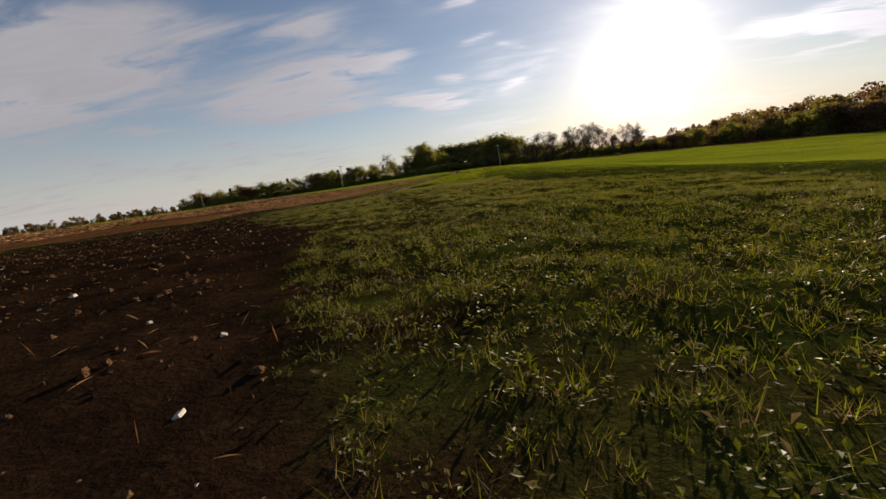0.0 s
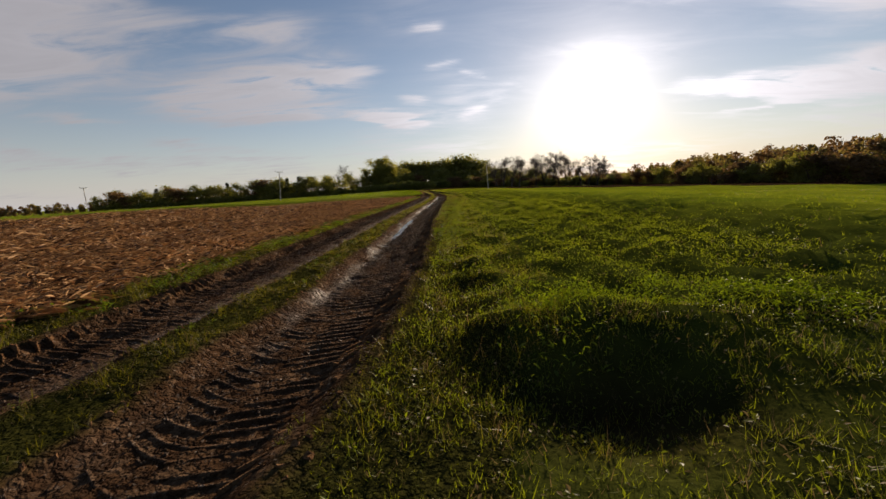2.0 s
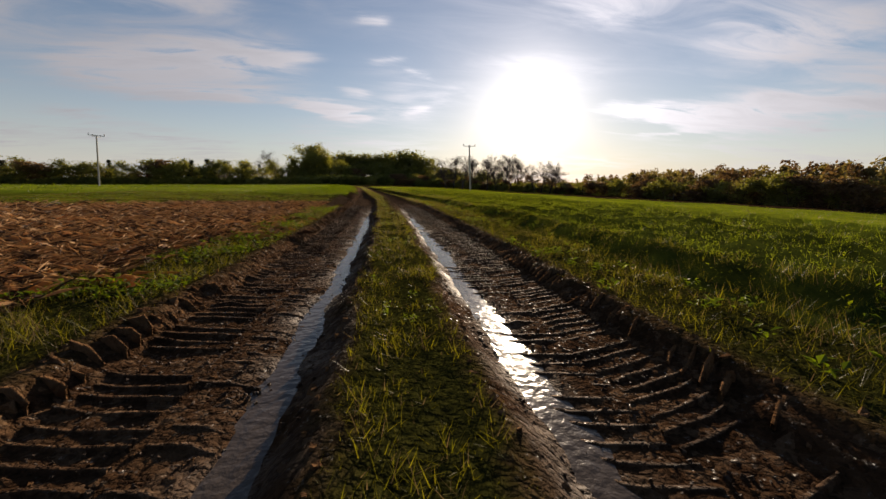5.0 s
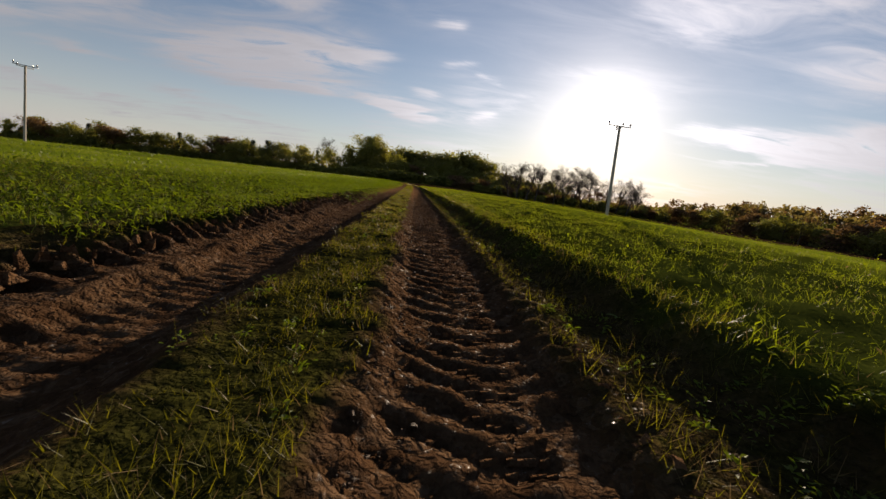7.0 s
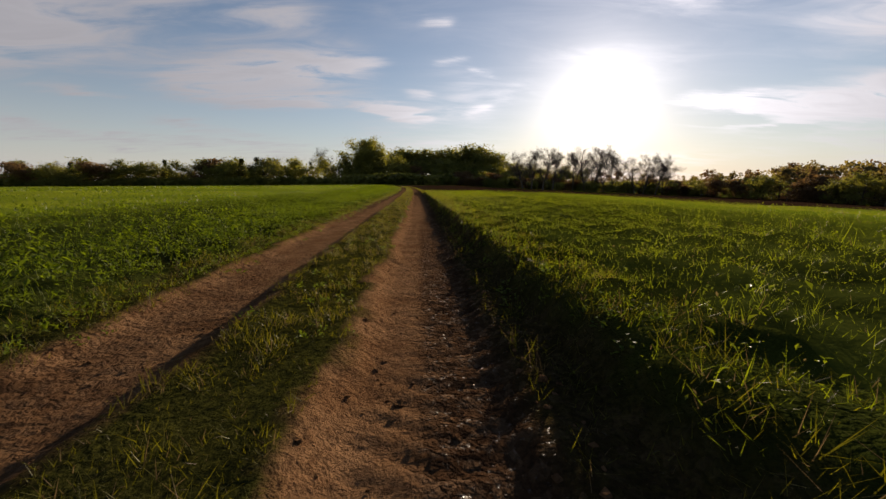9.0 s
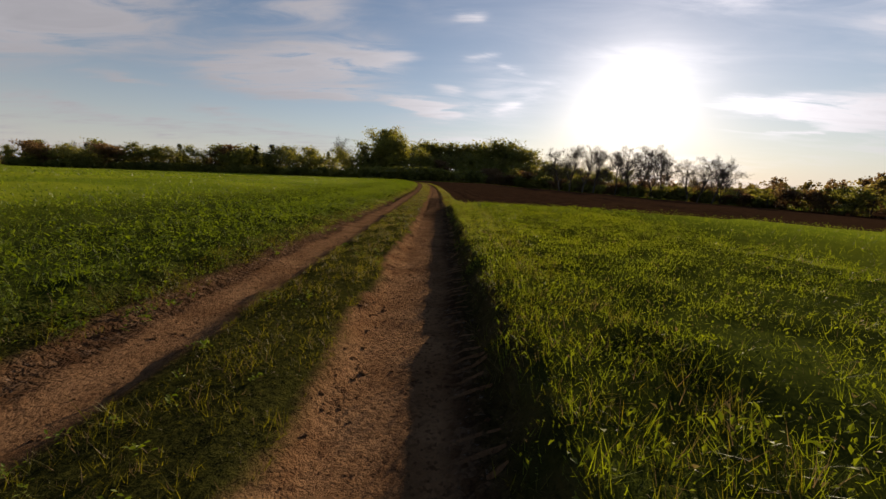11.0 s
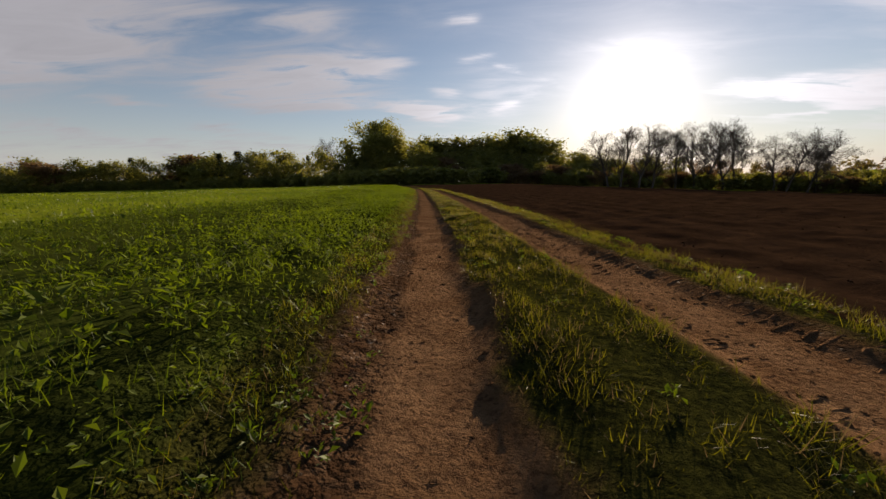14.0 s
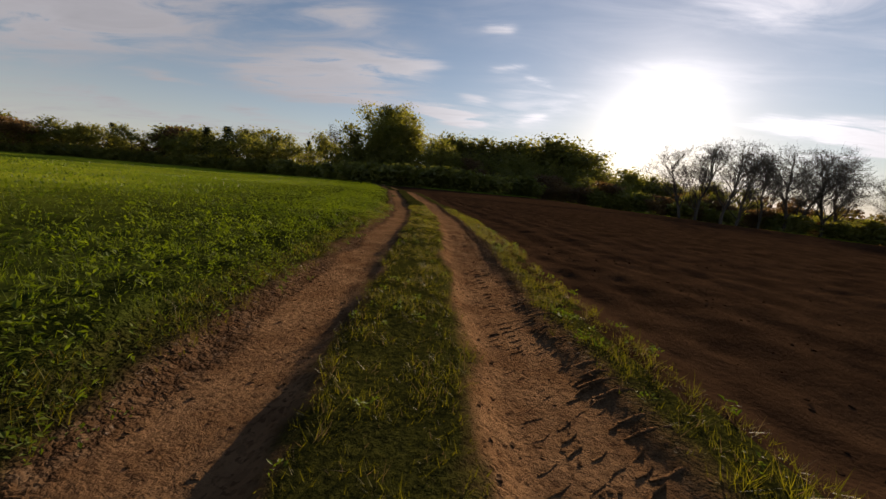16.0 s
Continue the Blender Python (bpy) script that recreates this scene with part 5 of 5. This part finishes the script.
def broad_tree(seed, height, label, top=2, per_tip=40, radius=0.9, size=0.28, spread=0.6, crown=M_LEAVES, bole=0.25, twigs=0, dome=0):
    """A tree 'height' metres high, its base at the origin."""
    rng = np.random.RandomState(seed)
    pieces, tips = [], []
    grow(rng, (0, 0, -0.4), (0, 0, 1), height * 0.82, height * 0.016, 0, top, pieces, tips, spread, 7)
    if bole < 0.2:
        for k in range(34):
            w = rng.uniform(0, 6.28)
            tips.append((np.array((math.cos(w), math.sin(w), 0)) * rng.uniform(0.05, 0.26) * height + np.array((0, 0, rng.uniform(0.03, 0.42) * height)), 1))
    if dome:
        # a full round crown: clumps spread through a lumpy dome
        w, q, h = rng.uniform(0, 6.28, dome), rng.uniform(-0.95, 1, dome), rng.uniform(0.55, 1.0, dome)
        lump = 1 + 0.12 * np.sin(3 * w + 4 * q) + 0.08 * np.sin(5 * w - 7 * q + 1)
        ring = np.sqrt(1 - q * q) * h * lump * height * 0.245 * np.where(q < 0, 1 + 0.15 * q, 1)
        for a, b, c in zip(ring * np.cos(w), ring * np.sin(w), height * (0.52 + 0.43 * q * h * lump)):
            tips.append((np.array((a, b, c)), 1))
    thing = new("tree")
    v, f = join(pieces)
    grown = height / max(v[:, 2].max(), height * 0.95)
    v, tips = v * grown, [(p * grown, q) for p, q in tips]
    if twigs:
        c = np.array([p for p, _ in tips])
        n = len(c) * twigs
        p = np.repeat(c, twigs, 0) + rng.normal(0, 0.25, (n, 3))
        d = rng.normal(0, 1, (n, 3)) + np.array((0, 0, 0.7))
        d /= np.linalg.norm(d, axis=1)[:, None]
        L = rng.uniform(0.6, 1.9, n)[:, None]
        s = np.cross(d, rng.normal(0, 1, (n, 3)))
        s = s / np.linalg.norm(s, axis=1)[:, None] * 0.022
        tv = np.stack([p - s, p + s, p + d * L + s * 0.4, p + d * L - s * 0.4], 1).reshape(-1, 3)
        v, f = join([(v, f), (tv, np.arange(n * 4).reshape(-1, 4))])
    part("trunk", mesh_from("trunk", v, f, M_BARK, True), M_BARK, thing)
    if per_tip:
        lv, lf = leaf_clumps(rng, tips, per_tip, radius, size)
        lv[:, 2] = np.maximum(lv[:, 2], 0.15)
        me = mesh_from("crown", lv, lf, crown)
        part("crown", me, crown, thing)
    return tagged(thing, label, "tree")


def conifer(seed, height, label):
    rng = np.random.RandomState(seed)
    thing = new("tree")
    v, f = tube([(0, 0, -0.4), (0.1, 0, height * 0.5), (0, 0, height)], [height * 0.014, height * 0.009, 0.02], 7)
    part("trunk", mesh_from("trunk", v, f, M_BARK, True), M_BARK, thing)
    out = []
    n = 1500
    q = rng.uniform(0.08, 1, n) ** 0.8
    r = (1 - q) * height * 0.2 * rng.uniform(0.3, 1.1, n) + 0.1
    w = rng.uniform(0, 6.28, n)
    z = q * height - r * 0.25
    x, y = r * np.cos(w), r * np.sin(w)
    L = rng.uniform(0.5, 1.1, n)
    lv, lf = leaves(rng, x, y, z, L, L * 0.4, 1.6, 0.5)
    part("crown", mesh_from("crown", lv, lf, M_NEEDLES), M_NEEDLES, thing)
    return tagged(thing, label, "tree")


def stand(ob, x, y, scale=1.0, wide=1.0, turn=0.0):
    """Set a tree on the ground."""
    z = float(terrain(np.array(float(x)), np.array(float(y))))
    ob.matrix_basis = pose(x, y, z, 0, 0, turn)
    ob.scale = (scale * wide, scale * wide, scale)
    return ob


def planted(proto, x, y, height, base_height, wide=1.0, turn=0.0, label="", group=""):
    """A further tree like proto."""
    ob = copy_thing(proto, pose(0, 0, 0))
    tagged(ob, label, "", group)
    return stand(ob, x, y, height / base_height, wide, turn)


def build_trees():
    rng = np.random.RandomState(12)
    protos = {
        "oak": (broad_tree(21, 16, "leafy olive-green broadleaf tree at the field edge", per_tip=24, radius=1.05, size=0.29, bole=0.1), 16),
        "ash": (broad_tree(22, 16, "half-bare autumn broadleaf tree at the field edge", per_tip=13, radius=0.8, size=0.28, spread=0.5, twigs=5), 16),
        "maple": (broad_tree(23, 14, "rounded leafy tree in dull autumn green", per_tip=22, radius=1.0, size=0.29, spread=0.68, bole=0.1), 14),
        "bare": (broad_tree(24, 22, "tall bare tree with fine twigs", top=3, per_tip=0, spread=0.44, twigs=4), 22),
        "bare2": (broad_tree(25, 20, "slender bare tree with fine twigs", top=3, per_tip=0, spread=0.38, twigs=4), 20),
        "russet": (broad_tree(26, 10, "low russet-brown shrubby tree", per_tip=24, radius=0.8, size=0.26, spread=0.7, crown=M_RUSSET, bole=0.1), 10),
        "fir": (conifer(27, 15, "dark spruce at the field edge"), 15),
        "bush": (broad_tree(28, 5, "dense dark bush under the trees", per_tip=8, radius=0.75, size=0.40, spread=0.75, bole=0.1), 5),
    }
    for k, (ob, h) in enumerate(protos.values()):
        stand(ob, -330 + 11 * k, 412, rng.uniform(0.8, 1.0), 1.1)
    # the great tree at the bend of the track
    great = broad_tree(31, 25, "great tall broadleaf tree towering over the wood edge", top=2, per_tip=64, radius=0.95, size=0.25, spread=0.55, bole=0.1, dome=420)
    stand(great, -44, 360, 1.24, 1.42)

    def row(kinds, places, group):
        for x, y, h in places:
            kind = kinds[rng.randint(len(kinds))]
            p, base = protos[kind]
            planted(p, x, y, h, base, rng.uniform(1.4, 1.95), rng.uniform(0, 360), "", group)

    # hedge of trees along the far edge of the green field
    places = []
    for x in np.arange(-330, -92, 6.0):
        y = np.interp(x, [-300, -237, -180, -96], [398, 393, 402, 368])
        places.append((x + rng.uniform(-2, 2), y + rng.uniform(-4, 4), rng.uniform(12, 20.5)))
    row(("oak", "ash", "maple", "oak", "fir", "maple", "russet"), places, "trees along the field edge")
    for x, y, h, kind in ((-126, 388, 20, "bare2"), (-121, 391, 19, "bare2"), (-93, 432, 31, "bare"), (-101, 392, 19, "oak"), (-108, 396, 11, "fir"), (-92, 388, 17, "fir"),
                          (-86, 384, 15, "maple"), (-76, 376, 19, "maple"), (-68, 370, 15, "oak"), (-60, 362, 21, "maple"), (-55, 357, 13, "maple"), (-52, 366, 24, "oak"), (-36, 360, 19, "maple"), (-28, 368, 18, "oak"),
                          (-20, 374, 16, "oak"), (-12, 376, 13, "russet"), (-49, 351, 11, "maple"), (-38, 352, 10, "maple"), (-134, 390, 10, "russet"), (-145, 392, 16, "fir")):
        p, base = protos[kind]
        planted(p, x, y, h, base, 1.15, rng.uniform(0, 360), "", "trees round the great tree")
    places = [(x, np.interp(x, [-330, -237, -180, -96, -40, 0], [394, 388, 397, 360, 328, 344]) + rng.uniform(-1.5, 1.5), rng.uniform(4, 6.5)) for x in np.arange(-330, 0, 5.0)]
    row(("bush",), places, "bushes under the field edge trees")
    # the wood edge behind the ploughed field
    places = [(x, 362 + rng.uniform(-2, 2) - 0.02 * x, rng.uniform(4, 7.5)) for x in np.arange(0, 190, 5.0)]
    row(("bush", "russet"), places, "bushes of the wood edge")
    places = [(x + rng.uniform(-2, 2), 438 + rng.uniform(-8, 8), rng.uniform(23.5, 30.5) + (3.5 if 24 < x < 42 else 0)) for x in np.arange(-36, 53, 4.2)]
    row(("ash", "oak", "ash", "maple", "oak"), places, "trees of the wood edge")
    places = [(x + rng.uniform(-2, 2), 372 + rng.uniform(-6, 6), rng.uniform(7, 11)) for x in np.arange(-14, 190, 5.5)]
    row(("russet", "maple", "oak", "russet"), places, "shrubs of the wood edge")
    places = [(x + rng.uniform(-2, 2), 412 + rng.uniform(-6, 6), rng.uniform(15, 19)) for x in np.arange(-40, 120, 6)]
    row(("oak", "ash", "maple"), places, "trees of the wood edge")
    for x, y, h, kind in ((52, 336, 22, "bare"), (58, 339, 24, "bare2"), (64, 336, 25, "bare"), (71, 340, 23, "bare2"), (90, 358, 25, "bare2"), (97, 356, 28, "bare"), (104, 361, 30, "bare"), (111, 358, 29, "bare"), (118, 362, 27, "bare2"),
                          (128, 352, 23, "bare"), (135, 354, 26, "bare"), (142, 352, 25, "bare"), (149, 356, 21, "bare2")):
        p, base = protos[kind]
        planted(p, x, y, h, base, 1.45, rng.uniform(0, 360), "", "bare trees of the wood edge")
    # wooded slope on the right: its edge tree by tree, the rest as one wood
    def slope(rows):
        out = []
        for k, (x0, h0) in rows:
            for y in np.arange(10 + 4 * k, 352, 7.5):
                out.append((x0 + rng.uniform(-4, 4) + 6 * math.sin(y / 40), y + rng.uniform(-4, 4), h0 * rng.uniform(0.86, 1.12)))
        return out

    row(("oak", "russet", "ash", "maple", "russet", "oak"), slope([(0, (166, 11))]), "trees of the wooded slope")
    far = slope([(1, (178, 17)), (2, (196, 19)), (3, (216, 20))])
    far += [(x + rng.uniform(-4, 4), 420 + rng.uniform(-6, 6), rng.uniform(11, 16)) for x in np.arange(-300, -60, 8)]
    far += [(x + rng.uniform(-4, 4), np.interp(x, [-900, -600, -330], [330, 400, 410]) + rng.uniform(-10, 10), rng.uniform(9, 14)) for x in np.arange(-900, -325, 5.5)]
    far += [(x + rng.uniform(-3, 3), np.interp(x, [-900, -600, -330], [318, 388, 398]) + rng.uniform(-4, 4), rng.uniform(5, 8)) for x in np.arange(-900, -325, 5)]
    far += [(x + rng.uniform(-3, 3), 425 + rng.uniform(-6, 6), rng.uniform(12, 19)) for x in np.arange(40, 240, 6)]
    wood(far, rng)


def wood(places, rng):
    """Many distant trees in one mesh: a stem each, and a crown of leaf sprays gathered in lobes."""
    mats = [M_BARK, M_LEAVES_FAR, M_RUSSET]
    vs, fs, ms, n = [], [], [], 0
    for x, y, h in places:
        z = float(terrain(np.array(float(x)), np.array(float(y))))
        w = h * rng.uniform(0.30, 0.42)
        tv, tf = tube([(x, y, z - 0.4), (x + rng.uniform(-0.4, 0.4), y, z + h * 0.45), (x, y, z + h * 0.85)], [h * 0.016, h * 0.011, 0.03], 4)
        vs.append(tv)
        fs.append(np.concatenate([tf[:, [0, 1, 2]], tf[:, [0, 2, 3]]]) + n)
        ms.append(np.zeros(2 * len(tf), np.int32))
        n += len(tv)
        lobes, per = 15, 30
        q, a = rng.uniform(0, 1, lobes), rng.uniform(0, 6.28, lobes)
        r = w * np.sqrt(np.clip(1 - ((q - 0.45) / 0.62) ** 2, 0.05, 1)) * rng.uniform(0.35, 0.85, lobes)
        c = np.stack([x + r * np.cos(a), y + r * np.sin(a), z + h * (0.12 + 0.76 * q)], 1)
        d = rng.normal(0, 1, (lobes * per, 3))
        d *= (rng.uniform(0.35, 1.0, lobes * per) / np.linalg.norm(d, axis=1))[:, None]
        p = np.repeat(c, per, 0) + d * h * 0.125
        p[:, 2] = np.maximum(p[:, 2], z + 0.3)
        u, b = rng.normal(0, 1, p.shape), rng.normal(0, 1, p.shape)
        u /= np.linalg.norm(u, axis=1)[:, None]
        b = np.cross(u, b)
        b /= np.linalg.norm(b, axis=1)[:, None]
        s = (rng.uniform(0.35, 0.85, len(p)) * (h / 16) ** 0.5)[:, None]
        v = np.stack([p - u * s, p + b * s * 0.7, p + u * s, p - b * s * 0.7], 1).reshape(-1, 3)
        k = np.arange(len(p)) * 4
        vs.append(v)
        fs.append(np.concatenate([np.stack([k, k + 1, k + 2], 1), np.stack([k, k + 2, k + 3], 1)]) + n)
        ms.append(np.full(2 * len(p), 1 if rng.uniform() < 0.6 else 2, np.int32))
        n += len(v)
    me = mesh_from("far_wood", np.concatenate(vs), np.concatenate(fs), M_BARK)
    for m in mats[1:]:
        me.materials.append(m)
    me.polygons.foreach_set("material_index", np.concatenate(ms))
    tagged(new("far_wood", me), "distant autumn woods in dull green and russet", "woods", kind="stuff")


build_trees()

# ---------------------------------------------------------------- poles


def box(bm, size, m):
    bmesh.ops.create_cube(bm, size=1.0, matrix=m @ Matrix.Diagonal((*size, 1)))


def cone(bm, r1, r2, depth, m, sides=14):
    bmesh.ops.create_cone(bm, cap_ends=True, segments=sides, radius1=r1, radius2=r2, depth=depth, matrix=m)


def utility_pole(height):
    thing = new("utility_pole")
    bm = bmesh.new()
    cone(bm, 0.120, 0.085, height + 0.6, pose(0, 0, (height - 0.6) / 2))
    part("pole", bm, M_POLE, thing, "grey weathered wooden shaft")
    for turn, lift in ((0, 0.02), (62, -0.14)):
        bm = bmesh.new()
        box(bm, (2.0 if turn == 0 else 1.35, 0.07, 0.08), pose(0, 0, height + lift - 0.05, 0, 0, turn))
        bmesh.ops.bevel(bm, geom=bm.edges[:], offset=0.008, segments=1, affect="EDGES")
        part("crossarm", bm, M_STEEL, thing, "galvanised steel crossarm")
        w = radians(turn)
        r = 0.93 if turn == 0 else 0.60
        for side in (-1, 1):
            bm = bmesh.new()
            at = (side * r * math.cos(w), side * r * math.sin(w))
            cone(bm, 0.02, 0.02, 0.10, pose(*at, height + lift + 0.03), 8)
            cone(bm, 0.065, 0.045, 0.07, pose(*at, height + lift + 0.10), 10)
            cone(bm, 0.085, 0.05, 0.07, pose(*at, height + lift + 0.17), 10)
            cone(bm, 0.04, 0.03, 0.06, pose(*at, height + lift + 0.235), 10)
            part("insulator", bm, M_PORCELAIN, thing, "brown porcelain insulator")
    return tagged(thing, "weathered wooden power pole with steel crossarms standing in the field", "utility pole", "power poles")


def build_poles():
    first = utility_pole(7.9)
    spots = ((13.7, 112.9, 20, -2.6), (-41, 128, 14, 4.5), (-108, 144, 14, 0))
    for k, (x, y, turn, lean) in enumerate(spots):
        z = float(terrain(np.array(float(x)), np.array(float(y))))
        ob = first if k == 0 else copy_thing(first, pose(0, 0, 0))
        ob.matrix_basis = pose(x, y, z - (0.3 if k == 1 else 0.0), 0, lean, 0) @ pose(0, 0, 0, 0, 0, turn) @ Matrix.Diagonal((1, 1, 0.80 if k == 0 else 1, 1))


build_poles()


def house(x, y, turn, w, d, h, label):
    """A small distant building with a gabled roof."""
    thing = new("house")
    bm = bmesh.new()
    box(bm, (w, d, h), pose(0, 0, h / 2))
    part("wall", bm, M_PLASTER, thing, "pale plastered wall")
    bm = bmesh.new()
    r = h + w * 0.38
    vs = [bm.verts.new(p) for p in ((-w / 2 - 0.3, -d / 2 - 0.3, h - 0.1), (w / 2 + 0.3, -d / 2 - 0.3, h - 0.1), (0, -d / 2 - 0.3, r), (-w / 2 - 0.3, d / 2 + 0.3, h - 0.1), (w / 2 + 0.3, d / 2 + 0.3, h - 0.1), (0, d / 2 + 0.3, r))]
    for f in ((0, 1, 2), (5, 4, 3), (0, 2, 5, 3), (1, 4, 5, 2), (0, 3, 4, 1)):
        bm.faces.new([vs[k] for k in f])
    part("roof", bm, M_ROOF, thing, "grey pitched roof")
    for px in (-w * 0.25, w * 0.25):
        bm = bmesh.new()
        box(bm, (w * 0.18, 0.08, h * 0.35), pose(px, -d / 2 - 0.02, h * 0.55))
        part("window", bm, M_PANE, thing)
    ob = tagged(thing, label, "house")
    ob.matrix_basis = pose(x, y, float(terrain(np.array(float(x)), np.array(float(y)))), 0, 0, turn)


house(-84, 372, 12, 5.0, 7.0, 2.4, "small pale farm building between the trees")

# ---------------------------------------------------------------- single plants and stalks


def dock_plant(rng, x, y, size, label):
    """A rosette of broad, drooping leaves, each a folded blade with a wavy edge."""
    thing = new("weed_plant")
    count = 6 if size > 0.2 else 5
    for k in range(count):
        w, L, lift = 6.28 * k / count + rng.uniform(-0.4, 0.4), size * rng.uniform(0.7, 1.15), rng.uniform(0.35, 0.8)
        v, f = [], []
        for q in np.linspace(0, 1, 7):
            half = L * 0.17 * math.sin(math.pi * min(1, 0.12 + 0.88 * q)) ** 0.8 * (1 + 0.12 * math.sin(9 * q + k))
            r, h = L * q * math.cos(0.5 * lift), L * (lift * q - 0.75 * lift * q * q)
            for side, dip in ((-1, 0.25), (0, 0), (1, 0.25)):
                v.append((r * math.cos(w) - side * half * math.sin(w), r * math.sin(w) + side * half * math.cos(w), h + dip * half))
        for q in range(6):
            for m in (0, 1):
                a = 3 * q + m
                f.append((a, a + 1, a + 4, a + 3))
        part("leaf", mesh_from("leaf", v, f, M_DOCK, True), M_DOCK, thing)
    ob = tagged(thing, label, "weed", "broad-leaved weeds beside the ruts")
    ob.matrix_basis = pose(x, y, float(ground_height(np.array([x]), np.array([y]))[0][0]) - 0.005)


def dry_stalk(rng, x, y, length, turn):
    """A bleached stalk lying bent on the ground, with a split end."""
    z = float(ground_height(np.array([x]), np.array([y]))[0][0])
    pieces = []
    for fork in (0.0, 0.5):
        pts = []
        for q in np.linspace(fork, 1, 6):
            bend = 0.35 * q * q + (0.5 * (q - 0.5) if fork else 0)
            pts.append((length * q * math.cos(bend), length * (q * math.sin(bend)), 0.015 + 0.05 * math.sin(3.1 * q)))
        pieces.append(tube(pts, list(np.linspace(0.0042, 0.0015, 6) * (0.6 if fork else 1)), 5))
    v, f = join(pieces)
    ob = tagged(new("dry_stalk", mesh_from("dry_stalk", v, f, M_STALK, True)), "bleached dry plant stalk lying on the trodden ground", "stalk", "dry stalks on the ground")
    ob.matrix_basis = pose(x, y, z, 0, 0, turn)


M_DOCK = leafy("dock_leaf", (0.060, 0.092, 0.018), (0.135, 0.175, 0.030), 0.45, 0.4, None, 0.0, True, (1.6, 1.7, 0.4))
M_STALK = plain("bleached_stalk", (0.15, 0.11, 0.065), (0.28, 0.21, 0.13), 20.0, 0.7, (1, 8, 8), 0.001)
PLANT_RNG = np.random.RandomState(41)
for px, py, ps in ((-2.47, 35.95, 0.24), (-2.62, 35.5, 0.20), (-1.72, 46.75, 0.18), (-1.70, 46.0, 0.16), (-1.85, 48.3, 0.20), (-2.0, 52.9, 0.22), (3.35, 84.2, 0.14), (3.3, 83.1, 0.14), (3.0, 90.1, 0.14)):
    dock_plant(PLANT_RNG, px, py, ps, "broad-leaved green dock growing beside the muddy rut")
for px, py, pl, pt in ((0.84, 82.05, 0.24, 14), (0.98, 82.25, 0.16, 30), (-6.35, 174.9, 0.26, 8), (5.4, 9.4, 0.30, 70), (8.4, 4.6, 0.24, 20)):
    dry_stalk(PLANT_RNG, px, py, pl, pt)
